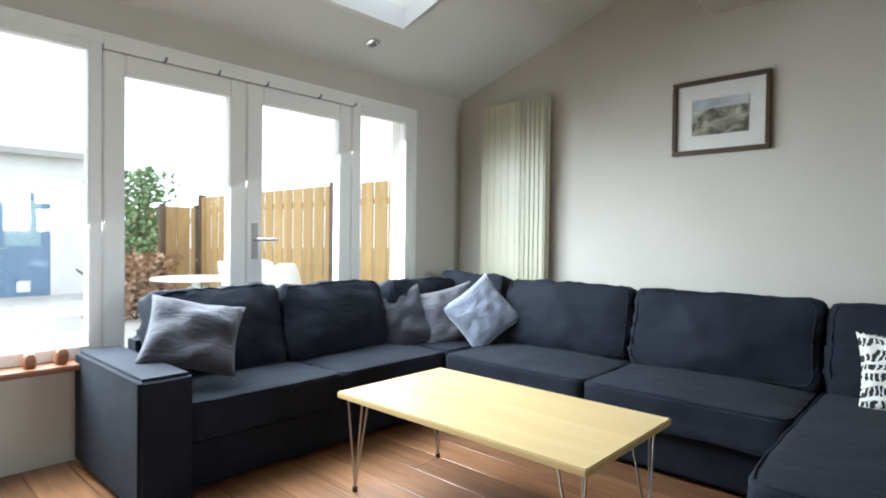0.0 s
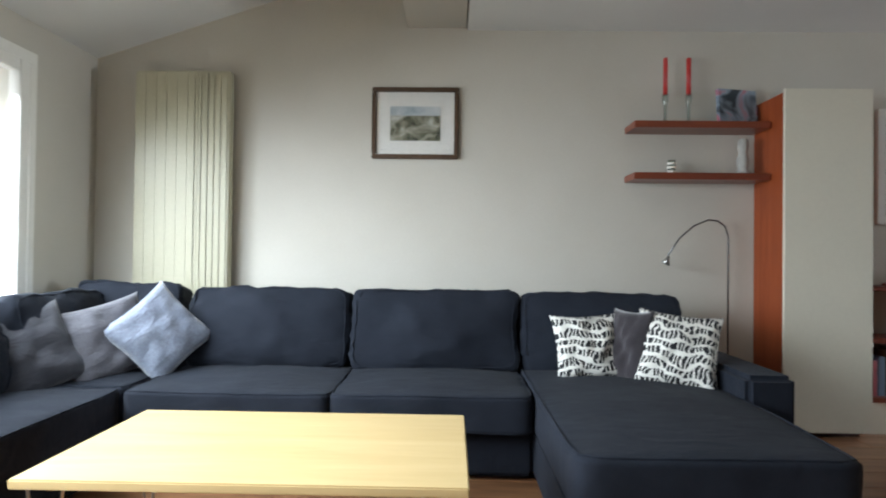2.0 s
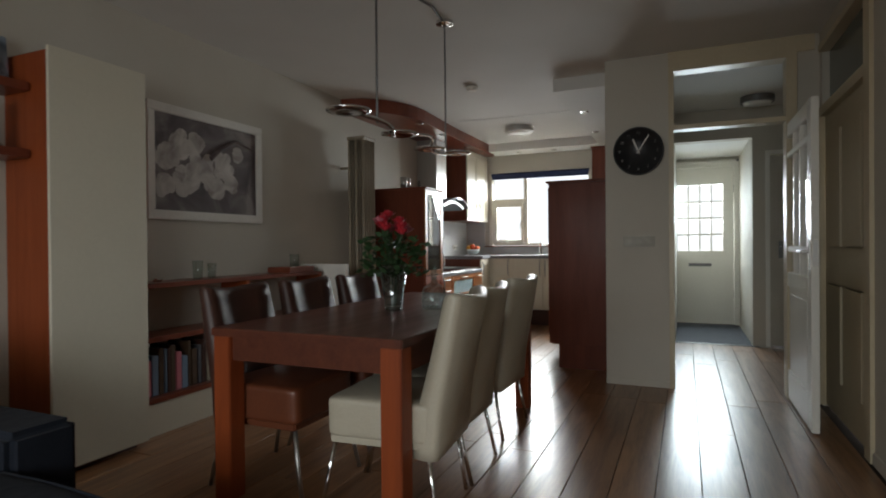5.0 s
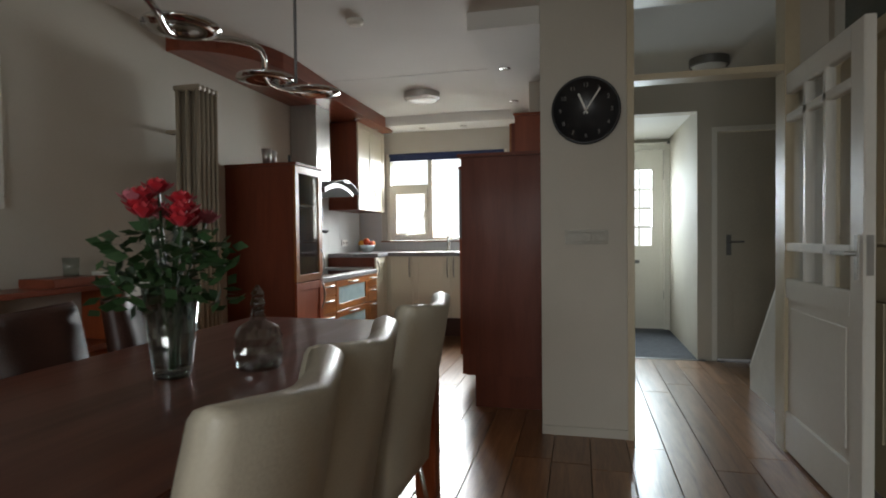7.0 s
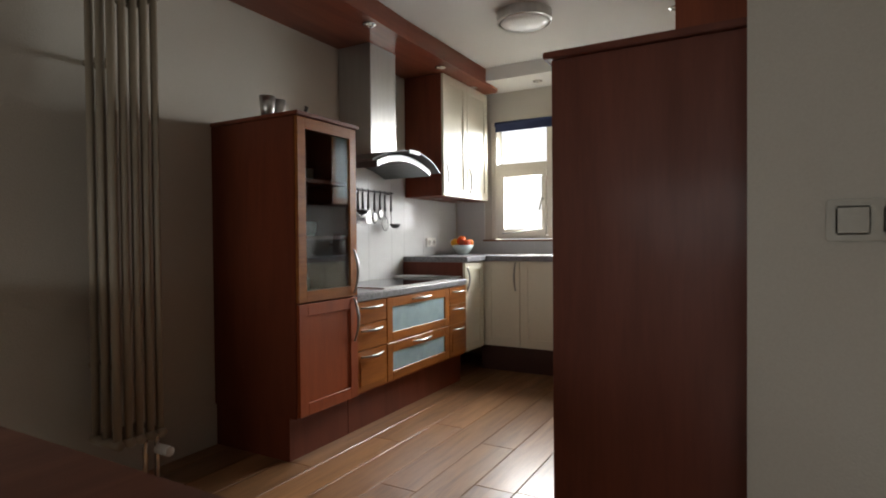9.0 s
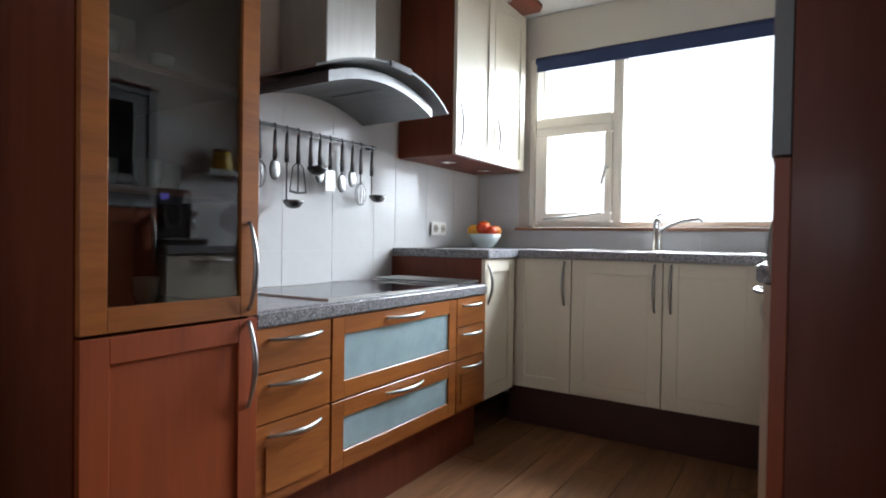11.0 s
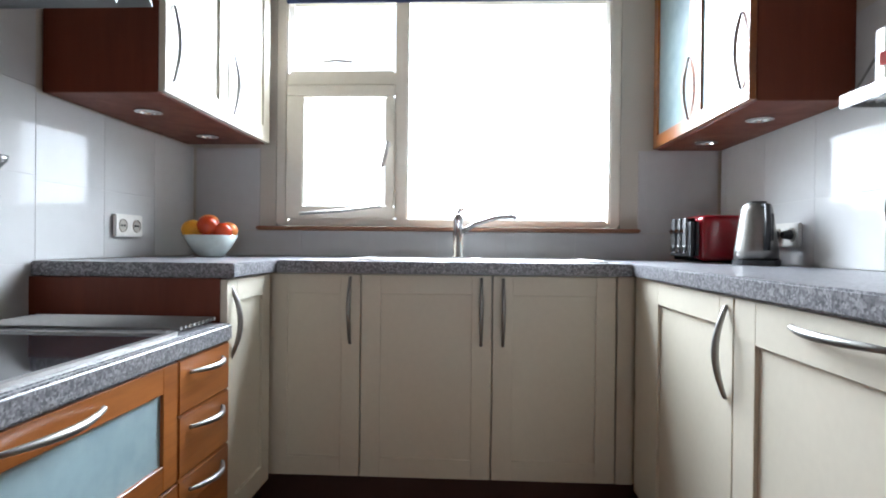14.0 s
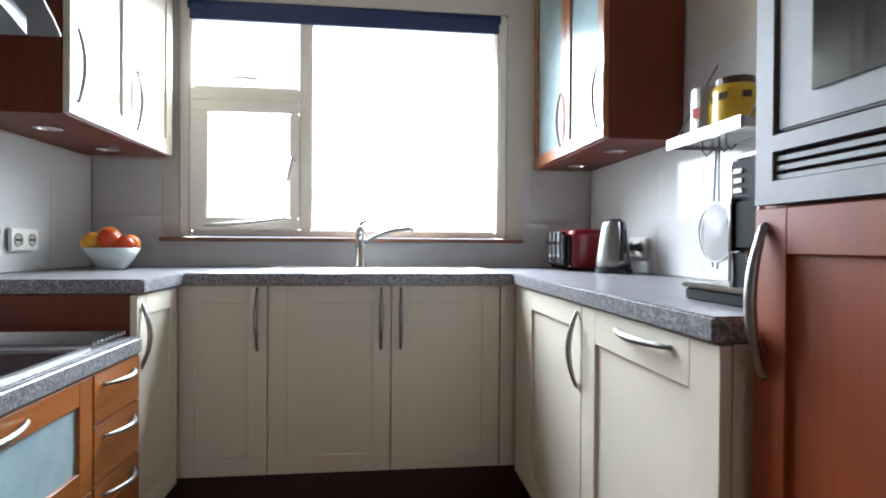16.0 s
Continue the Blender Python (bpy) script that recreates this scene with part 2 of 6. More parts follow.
M["mat"] = surface("grey_door_mat", (0.07, 0.075, 0.09), (0.045, 0.05, 0.06), 0.95, scale=12, grain=200, bump=0.6)
M["leaf"] = surface("rose_leaf", (0.022, 0.055, 0.018), (0.035, 0.08, 0.025), 0.5, scale=20, grain=60)
M["petal"] = surface("rose_petal", (0.55, 0.02, 0.03), (0.42, 0.03, 0.05), 0.6, scale=30)
M["petal_pink"] = surface("pink_petal", (0.55, 0.16, 0.20), None, 0.6, scale=30)
M["lemon"] = surface("orange_yellow_peel", (0.75, 0.36, 0.02), (0.70, 0.30, 0.015), 0.42, grain=220, bump=0.3)
M["orange"] = surface("orange_peel", (0.72, 0.22, 0.015), (0.65, 0.17, 0.01), 0.42, grain=220, bump=0.3)
M["tomato"] = surface("tomato_skin", (0.60, 0.06, 0.012), None, 0.25, bump=0.02)
M["porcelain"] = surface("pale_porcelain", (0.62, 0.70, 0.68), None, 0.15, coat=0.5, bump=0)
M["paper"] = surface("white_paper", (0.78, 0.76, 0.71), None, 0.7)
M["frame_brown"] = wood("walnut_frame", (0.10, 0.06, 0.035), (0.06, 0.035, 0.02), 0.4, (4, 4, 4))
M["yellow"] = surface("yellow_tin", (0.62, 0.42, 0.02), None, 0.35)
M["fence"] = wood("impregnated_fence_wood", (0.50, 0.34, 0.14), (0.36, 0.23, 0.09), 0.75, (5, 5, 0.5), 0, 0.12)
M["post"] = wood("dark_fence_post", (0.14, 0.09, 0.06), (0.09, 0.06, 0.04), 0.8, (5, 5, 0.5))
M["paving"] = surface("concrete_paving", (0.42, 0.40, 0.36), (0.33, 0.31, 0.28), 0.85, scale=1.2, grain=40, bump=0.4)
M["ground"] = surface("sandy_garden_ground", (0.30, 0.28, 0.22), (0.20, 0.20, 0.14), 0.95, scale=0.8, grain=14, bump=0.5)
M["hedge_leaf"] = surface("hedge_leaf", (0.12, 0.20, 0.07), (0.18, 0.25, 0.10), 0.6, scale=9)
M["dry_leaf"] = surface("dry_hedge_leaf", (0.30, 0.18, 0.10), (0.38, 0.24, 0.14), 0.7, scale=9)
M["blue_door"] = surface("grey_blue_door_paint", (0.17, 0.25, 0.35), None, 0.5)
M["render_wall"] = surface("whitewashed_brick", (0.72, 0.70, 0.66), None, 0.85, scale=3, grain=30, bump=0.5)
M["plastic_white"] = surface("white_garden_plastic", (0.80, 0.80, 0.78), None, 0.4)
M["switch"] = surface("ivory_plastic", (0.47, 0.44, 0.375), None, 0.35, bump=0)
M["switch_plate"] = surface("aged_switch_plate", (0.36, 0.325, 0.25), None, 0.4, bump=0)
M["figure"] = surface("grey_clock_figures", (0.22, 0.22, 0.21), None, 0.6, bump=0)
M["dark_door"] = surface("taupe_door_paint", (0.52, 0.48, 0.40), None, 0.45, scale=3)
M["cupboard"] = surface("yellowed_cream_paint", (0.56, 0.48, 0.33), (0.52, 0.44, 0.30), 0.4, scale=3, grain=40, bump=0.05)
M["clock"] = surface("black_clock_face", (0.012, 0.013, 0.018), None, 0.75, bump=0)
M["stair"] = surface("white_stair_paint", (0.66, 0.63, 0.57), None, 0.5)
M["display_blue"], dn, dl, dp = nodes_of("lit_display")
dp.inputs["Base Color"].default_value = (0.05, 0.04, 0.2, 1)
dp.inputs["Emission Color"].default_value, dp.inputs["Emission Strength"].default_value = (0.25, 0.2, 1.0, 1), 1.2
M["opal"] = surface("opal_lamp_glass", (0.85, 0.85, 0.82), None, 0.25, bump=0)


def speckled(name):
    """Grey granite-look laminate."""
    m, n, l, p = nodes_of(name)
    tc = n.new("ShaderNodeTexCoord")
    v1, v2 = n.new("ShaderNodeTexVoronoi"), n.new("ShaderNodeTexNoise")
    v1.inputs["Scale"].default_value, v2.inputs["Scale"].default_value, v2.inputs["Detail"].default_value = 210, 90, 6
    l.new(tc.outputs["Object"], v1.inputs[0]), l.new(tc.outputs["Object"], v2.inputs[0])
    mix = n.new("ShaderNodeMix")
    mix.data_type = "RGBA"
    mix.inputs[0].default_value = 0.5
    l.new(v1.outputs["Color"], mix.inputs[6]), l.new(v2.outputs[0], mix.inputs[7])
    bw, ramp = n.new("ShaderNodeRGBToBW"), n.new("ShaderNodeValToRGB")
    e = ramp.color_ramp.elements
    e[0].position, e[0].color, e[1].position, e[1].color = 0.30, (0.075, 0.075, 0.082, 1), 0.70, (0.33, 0.325, 0.335, 1)
    mid = e.new(0.48)
    mid.color = (0.16, 0.16, 0.172, 1)
    l.new(mix.outputs[2], bw.inputs[0]), l.new(bw.outputs[0], ramp.inputs[0]), l.new(ramp.outputs[0], p.inputs["Base Color"])
    p.inputs["Roughness"].default_value = 0.30
    return m


def woven(name):
    """Black and off-white scribbled cushion print."""
    m, n, l, p = nodes_of(name)
    tc = n.new("ShaderNodeTexCoord")
    masks = []
    for rot, sc in ((0.12, 15), (1.7, 5.5)):
        mp, w = n.new("ShaderNodeMapping"), n.new("ShaderNodeTexWave")
        mp.inputs["Rotation"].default_value = (0, 0, rot)
        w.inputs["Scale"].default_value, w.inputs["Distortion"].default_value, w.inputs["Detail"].default_value, w.inputs["Detail Scale"].default_value = sc, 9.0, 3, 1.3
        l.new(tc.outputs["Object"], mp.inputs[0]), l.new(mp.outputs[0], w.inputs[0])
        masks.append(w)
    mx = n.new("ShaderNodeMath")
    mx.operation = "MAXIMUM"
    l.new(masks[0].outputs[1], mx.inputs[0]), l.new(masks[1].outputs[1], mx.inputs[1])
    ramp = n.new("ShaderNodeValToRGB")
    e = ramp.color_ramp.elements
    e[0].position, e[0].color, e[1].position, e[1].color = 0.70, (0.012, 0.012, 0.014, 1), 0.80, (0.68, 0.66, 0.60, 1)
    l.new(mx.outputs[0], ramp.inputs[0]), l.new(ramp.outputs[0], p.inputs["Base Color"])
    p.inputs["Roughness"].default_value = 0.9
    return m


def blotches(name, stops, scale, detail=5, distortion=1.0):
    """A soft printed picture: colours in the order of a noise value."""
    m, n, l, p = nodes_of(name)
    tc, ns, ramp = n.new("ShaderNodeTexCoord"), n.new("ShaderNodeTexNoise"), n.new("ShaderNodeValToRGB")
    ns.inputs["Scale"].default_value, ns.inputs["Detail"].default_value, ns.inputs["Distortion"].default_value = scale, detail, distortion
    l.new(tc.outputs["Object"], ns.inputs[0]), l.new(ns.outputs[0], ramp.inputs[0])
    e = ramp.color_ramp.elements
    e[0].position, e[0].color = stops[0][0], (*stops[0][1], 1)
    e[1].position, e[1].color = stops[-1][0], (*stops[-1][1], 1)
    for pos, col in stops[1:-1]:
        e.new(pos).color = (*col, 1)
    l.new(ramp.outputs[0], p.inputs["Base Color"])
    p.inputs["Roughness"].default_value = 0.6
    return m


M["granite"] = speckled("grey_granite_laminate")
M["woven"] = woven("scribble_print_cloth")
M["etching"] = blotches("landscape_etching", [(0.3, (0.025, 0.03, 0.02)), (0.44, (0.10, 0.10, 0.06)), (0.55, (0.28, 0.27, 0.20)), (0.68, (0.52, 0.51, 0.45))], 11, 8)
M["print_sky"] = blotches("cloudy_print_sky", [(0.3, (0.26, 0.31, 0.34)), (0.5, (0.42, 0.46, 0.48)), (0.7, (0.60, 0.61, 0.60))], 8, 4)
M["snapshot"] = blotches("snapshot_print", [(0.35, (0.02, 0.03, 0.04)), (0.5, (0.25, 0.3, 0.36)), (0.62, (0.45, 0.12, 0.16)), (0.75, (0.6, 0.55, 0.55))], 6, 2)
M["dusk"] = blotches("blurred_dusk_print", [(0.3, (0.045, 0.032, 0.034)), (0.5, (0.11, 0.085, 0.085)), (0.7, (0.24, 0.21, 0.20))], 4, 3)
M["blossom"] = blotches("blossom_print", [(0.35, (0.26, 0.22, 0.20)), (0.52, (0.44, 0.40, 0.37)), (0.7, (0.62, 0.58, 0.54))], 7, 4)


# ---- building blocks ----
def bx(bm, x0, x1, y0, y1, z0, z1):
    """Adds a box to bm."""
    v = [bm.verts.new(c) for c in ((x0, y0, z0), (x1, y0, z0), (x1, y1, z0), (x0, y1, z0), (x0, y0, z1), (x1, y0, z1), (x1, y1, z1), (x0, y1, z1))]
    for f in ((3, 2, 1, 0), (4, 5, 6, 7), (0, 1, 5, 4), (1, 2, 6, 5), (2, 3, 7, 6), (3, 0, 4, 7)):
        bm.faces.new([v[i] for i in f])
    return bm


def box(x0, x1, y0, y1, z0, z1, bevel=0.0, seg=2):
    bm = bx(bmesh.new(), min(x0, x1), max(x0, x1), min(y0, y1), max(y0, y1), min(z0, z1), max(z0, z1))
    if bevel:
        bmesh.ops.bevel(bm, geom=bm.edges[:], offset=bevel, segments=seg, affect="EDGES", clamp_overlap=True)
    return bm


def many(*boxes, bevel=0.0):
    bm = bmesh.new()
    for b in boxes:
        bx(bm, *b)
    if bevel:
        bmesh.ops.bevel(bm, geom=bm.edges[:], offset=bevel, segments=1, affect="EDGES", clamp_overlap=True)
    return bm


def tube(points, r, n=8, bm=None, close=True, radii=None):
    """A round bar along points."""
    bm = bm or bmesh.new()
    pts = [Vector(p) for p in points]
    rings = []
    side = None
    for i, p in enumerate(pts):
        d = (pts[min(i + 1, len(pts) - 1)] - pts[max(i - 1, 0)]).normalized()
        if side is None:
            side = d.orthogonal().normalized()
        side = (side - d * side.dot(d)).normalized()
        up = d.cross(side)
        rr = radii[i] if radii else r
        rings.append([bm.verts.new(p + side * rr * math.cos(a) + up * rr * math.sin(a)) for a in (2 * math.pi * k / n for k in range(n))])
    for a, b in zip(rings, rings[1:]):
        for k in range(n):
            bm.faces.new((a[k], a[(k + 1) % n], b[(k + 1) % n], b[k]))
    if close:
        bm.faces.new(rings[0][::-1]), bm.faces.new(rings[-1])
    return bm


def lathe(profile, n=24, bm=None, at=(0, 0, 0)):
    """A body turned round z from (radius, z) pairs."""
    bm = bm or bmesh.new()
    x, y, z = at
    rings = [[bm.verts.new((x + r * math.cos(2 * math.pi * k / n), y + r * math.sin(2 * math.pi * k / n), z + h)) for k in range(n)] for r, h in profile]
    for a, b in zip(rings, rings[1:]):
        for k in range(n):
            bm.faces.new((a[k], a[(k + 1) % n], b[(k + 1) % n], b[k]))
    if profile[0][0] > 0.0005:
        bm.faces.new(rings[0][::-1])
    if profile[-1][0] > 0.0005:
        bm.faces.new(rings[-1])
    return bm


def soft_point(x, y, z, sx, sy, sz, puff, wrinkle, seed):
    """A point of a stuffed block; x, y, z run from -1 to 1."""
    p = Vector((x * sx, y * sy, z * sz)) * 0.5
    crown = (1 - x * x) * (1 - y * y)
    p.z += puff * crown * (1 if z > 0 else -0.4)
    q = Vector((p.x * 4 + seed * 3.1, p.y * 4, p.z * 4))
    edge = max(abs(x), abs(y))
    pull = abs(noise.noise(Vector((x * sx * 16 + seed, y * sy * 16, seed)))) * max(0.0, edge - 0.55) * 2
    d = noise.noise(q) * wrinkle + abs(noise.noise(q * 2.7)) * wrinkle * 0.9 - pull * wrinkle * 1.3
    fold = noise.noise(Vector(((p.x + p.y) * 7 + seed, (p.x - p.y) * 2.2, seed)))
    d += max(0.0, fold - 0.25) * wrinkle * 2.0 * crown
    return p + Vector((x, y, z)).normalized() * d


def cushion(sx, sy, sz, n=9.0, puff=0.03, wrinkle=0.006, seed=0, cuts=19):
    """A stuffed block round its centre with soft corners, a crowned top and creases."""
    bm = bmesh.new()
    bmesh.ops.create_cube(bm, size=2)
    bmesh.ops.subdivide_edges(bm, edges=bm.edges[:], cuts=cuts, use_grid_fill=True)
    for v in bm.verts:
        x, y, z = v.co
        s = (abs(x) ** n + abs(y) ** n + abs(z) ** n) ** (-1 / n)
        v.co = soft_point(x * s, y * s, z * s, sx, sy, sz, puff, wrinkle, seed)
    return bm


def welt(sx, sy, sz, n, puff, wrinkle, seed, z=0.95, r=0.0045):
    """The corded seam round the top edge of the same block."""
    k = (1 - z ** n) ** (1 / n)
    pts = []
    for i in range(65):
        a = 2 * math.pi * i / 64
        c, s = math.cos(a), math.sin(a)
        q = (abs(c) ** n + abs(s) ** n) ** (-1 / n) * k
        pts.append(soft_point(c * q, s * q, z, sx, sy, sz, puff, wrinkle, seed) + Vector((0, 0, 0.001)))
    return tube(pts, r, 6)


def pillow(w, h, t, seed=0, n=18):
    """A throw pillow in the xy plane, thick in z, with drawn-out corners."""
    bm = bmesh.new()
    layers = []
    for sgn in (1, -1):
        rows = []
        for i in range(n + 1):
            row = []
            for j in range(n + 1):
                x, y = 2 * i / n - 1, 2 * j / n - 1
                f = max(0.0, (1 - x * x) * (1 - y * y)) ** 0.42
                px, py = x * (1 - 0.10 * (1 - y * y)) * w / 2, y * (1 - 0.10 * (1 - x * x)) * h / 2
                z = sgn * t / 2 * f * (1 + 0.5 * noise.noise(Vector((x * 1.6 + seed, y * 1.6, seed * 2)))) + 0.02 * noise.noise(Vector((x * 3 + seed, y * 3, 5))) * f
                row.append(bm.verts.new((px, py, z)))
            rows.append(row)
        layers.append(rows)
        for i in range(n):
            for j in range(n):
                q = (rows[i][j], rows[i + 1][j], rows[i + 1][j + 1], rows[i][j + 1])
                bm.faces.new(q if sgn > 0 else q[::-1])
    bmesh.ops.remove_doubles(bm, verts=bm.verts[:], dist=0.0006)
    return bm


def part(name, bm, material, parent=None, label="", smooth=False, at=None):
    me = bpy.data.meshes.new(name)
    bmesh.ops.recalc_face_normals(bm, faces=bm.faces[:])
    bm.to_mesh(me)
    bm.free()
    me.materials.append(M[material])
    if smooth:
        for p in me.polygons:
            p.use_smooth = True
    ob = new(name, me)
    if parent:
        ob.parent = parent
    if at is not None:
        ob.matrix_basis = at
    if label:
        ob["label"] = label
    return ob


def thing(name, m, label, category, group=""):
    ob = new(name)
    ob.empty_display_size = 0.1
    ob.matrix_basis = m if isinstance(m, Matrix) else pose(*m)
    return tagged(ob, label, category, group)


def fixed(name, bm, material, label, category="structure"):
    return tagged(part(name, bm, material), label, category, kind="structure")


# ---- the shell ----
NORTH, SOUTH, GLASS, FRONT, HIGH = 4.352, 0.42, -2.43, 8.245, 2.53
fixed("wall_north", box(GLASS - 0.25, FRONT + 0.25, NORTH, NORTH + 0.2, -0.1, 3.6), "wall", "cream painted party wall with fine texture", "wall")
fixed("wall_south", many((GLASS - 0.25, 3.58, SOUTH - 0.2, SOUTH, -0.1, 3.6), (4.72, 4.785, SOUTH - 0.2, SOUTH, -0.1, 3.0), (3.58, 4.72, SOUTH - 0.2, SOUTH, 2.42, 3.0)), "wall", "cream painted wall beside the hall", "wall")
fixed("wall_garden", many((GLASS - 0.25, GLASS, SOUTH, 1.2, -0.1, 0.485), (GLASS - 0.25, GLASS, SOUTH, NORTH, 2.12, 2.36), (GLASS - 0.25, GLASS, 3.765, NORTH, -0.1, 2.12), (GLASS - 0.25, GLASS, 1.2, 1.555, -0.1, 0.485)), "wall", "cream painted wall round the garden doors", "wall")
fixed("pier", box(4.785, 4.90, 1.385, 1.848, -0.1, 2.6, 0.004), "wall", "cream painted pier between hall and kitchen", "wall")
fixed("wall_partition", box(4.90, 8.49, 1.385, 1.70, -0.1, 2.6), "wall", "cream painted partition between hall and kitchen", "wall")
fixed("wall_kitchen", box(6.372, 8.49, 1.70, 2.045, -0.1, 2.6), "wall", "cream painted kitchen side wall", "wall")
fixed("wall_street", many((FRONT, FRONT + 0.25, 2.045, 2.47, -0.1, 2.6), (FRONT, FRONT + 0.25, 3.98, NORTH, -0.1, 2.6), (FRONT, FRONT + 0.25, 2.47, 3.98, -0.1, 1.08), (FRONT, FRONT + 0.25, 2.47, 3.98, 2.16, 2.6)), "wall", "cream painted kitchen wall with the window", "wall")
for k, b in enumerate(((4.885, 6.97, -0.70, -0.50, -0.1, 2.6), (6.97, 7.12, -0.50, -0.40, -0.1, 2.6), (6.97, 7.12, 0.46, 0.62, -0.1, 2.6), (6.97, 7.12, -0.40, 0.46, 2.02, 2.6), (6.97, 7.12, 0.62, 1.385, 2.21, 2.6), (4.785, 4.885, -0.50, 0.55, -0.1, 2.6))):
    fixed("wall_hall_%d" % (k + 1), box(*b), "wall", "cream painted hall wall", "wall")
fixed("wall_porch", many((7.12, 8.6, 0.46, 0.62, -0.1, 2.6), (8.60, 8.75, 0.46, 0.68, -0.1, 2.6), (8.60, 8.75, 1.52, 1.65, -0.1, 2.6), (8.60, 8.75, 0.68, 1.52, 2.12, 2.6), (8.49, 8.6, 1.385, 1.60, -0.1, 2.6)), "wall", "white painted porch walls", "wall")
fixed("ceiling", many((0.03, 8.49, SOUTH - 0.2, NORTH, HIGH, HIGH + 0.15), (6.15, 7.12, -0.70, SOUTH - 0.2, HIGH, HIGH + 0.15)), "ceiling", "flat white painted ceiling", "ceiling")
fixed("ceiling_porch", box(7.12, 8.75, 0.46, 1.65, 2.24, 2.34), "ceiling", "white porch ceiling", "ceiling")


fixed("stairwell", many((4.785, 6.25, SOUTH - 0.2, SOUTH - 0.1, HIGH + 0.15, 4.6), (4.785, 6.25, -0.80, -0.70, 2.6, 4.6), (4.685, 4.785, -0.80, SOUTH - 0.1, 2.6, 4.6), (6.25, 6.35, -0.80, SOUTH - 0.1, HIGH + 0.15, 4.6), (4.685, 6.35, -0.80, SOUTH - 0.1, 4.6, 4.7)), "wall", "dark stairwell opening above the hall stair", "wall")


def sloped(x):
    return 2.33 + (x - GLASS) * 0.33


def slope_piece(bm, x0, x1, y0, y1, t=0.14):
    v = [bm.verts.new((x, y, sloped(x) + h)) for h in (0, t) for x, y in ((x0, y0), (x1, y0), (x1, y1), (x0, y1))]
    for f in ((3, 2, 1, 0), (4, 5, 6, 7), (0, 1, 5, 4), (1, 2, 6, 5), (2, 3, 7, 6), (3, 0, 4, 7)):
        bm.faces.new([v[i] for i in f])


bm = bmesh.new()
SKY = (-1.92, -1.05, 2.30, 3.17)
for a in ((GLASS - 0.25, 0.03, SOUTH - 0.2, SKY[2]), (GLASS - 0.25, 0.03, SKY[3], NORTH + 0.2), (GLASS - 0.25, SKY[0], SKY[2], SKY[3]), (SKY[1], 0.03, SKY[2], SKY[3])):
    slope_piece(bm, *a)
fixed("ceiling_sloped", bm, "ceiling", "sloping white ceiling of the garden extension", "ceiling")
fixed("beam", many((-0.365, 0.02, SOUTH, NORTH, HIGH + 0.015, 3.4), (0.03, 0.12, SOUTH, NORTH, HIGH + 0.15, 3.4)), "wall", "boxed beam where the extension meets the house", "beam")
bm = bmesh.new()
for x0, x1, y0, y1 in ((SKY[0] - 0.03, SKY[0] - 0.002, SKY[2] - 0.03, SKY[3] + 0.03), (SKY[1] + 0.002, SKY[1] + 0.03, SKY[2] - 0.03, SKY[3] + 0.03), (SKY[0] - 0.002, SKY[1] + 0.002, SKY[2] - 0.03, SKY[2] - 0.002), (SKY[0] - 0.002, SKY[1] + 0.002, SKY[3] + 0.002, SKY[3] + 0.03)):
    slope_piece(bm, x0, x1, y0, y1, 0.38)
fixed("roof_window", bm, "white", "white lined roof window shaft", "roof window")

# ---- floor, mat, skirting ----
fixed("floor", many((GLASS - 0.25, 4.785, SOUTH - 0.2, NORTH, -0.12, -0.012), (4.785, 6.97, -0.70, NORTH, -0.12, -0.012), (6.97, 8.49, 1.60, NORTH, -0.12, -0.012), (6.97, 8.75, -0.70, 1.6, -0.12, -0.012)), "gap", "dark joints under the oak boards", "floor")
fixed("door_mat", box(6.95, 8.58, 0.625, 1.38, -0.011, 0.008, 0.004), "mat", "dark grey coir mat that fills the porch", "door mat")
fixed("threshold", box(6.91, 6.948, 0.56, 1.385, -0.011, 0.006), "dull_metal", "metal strip at the mat", "trim")
fixed("baseboard", many((3.0, 3.57, SOUTH, SOUTH + 0.012, 0.001, 0.06), (4.772, 4.785, 1.385, 1.848, 0.001, 0.05), (2.3, 5.0, NORTH - 0.012, NORTH, 0.001, 0.05)), "wall", "low painted skirting", "baseboard")

# ---- garden doors ----
W1 = GLASS - 0.02


def framed_pane(name, y0, y1, z0, z1, t, mat, label, x=W1, depth=0.07, glazed=True):
    """A frame of width t round a pane, in a plane of constant x."""
    root = tagged(thing(name, (x, (y0 + y1) / 2, z0), label, "window"), kind="structure")
    w, h = (y1 - y0) / 2, z1 - z0
    d = depth / 2
    for nm, b in (("jamb", (-d, d, -w, -w + t, 0, h)), ("jamb", (-d, d, w - t, w, 0, h)), ("rail", (-d, d, -w + t, w - t, h - t, h)), ("rail", (-d, d, -w + t, w - t, 0, t))):
        part(nm, box(*b, bevel=0.006), mat, root)
    if glazed:
        g = part("pane", box(-0.006, 0.006, -w + t - 0.005, w - t + 0.005, t - 0.005, h - t + 0.005), "pane", root)
        g.visible_shadow = False
    return root


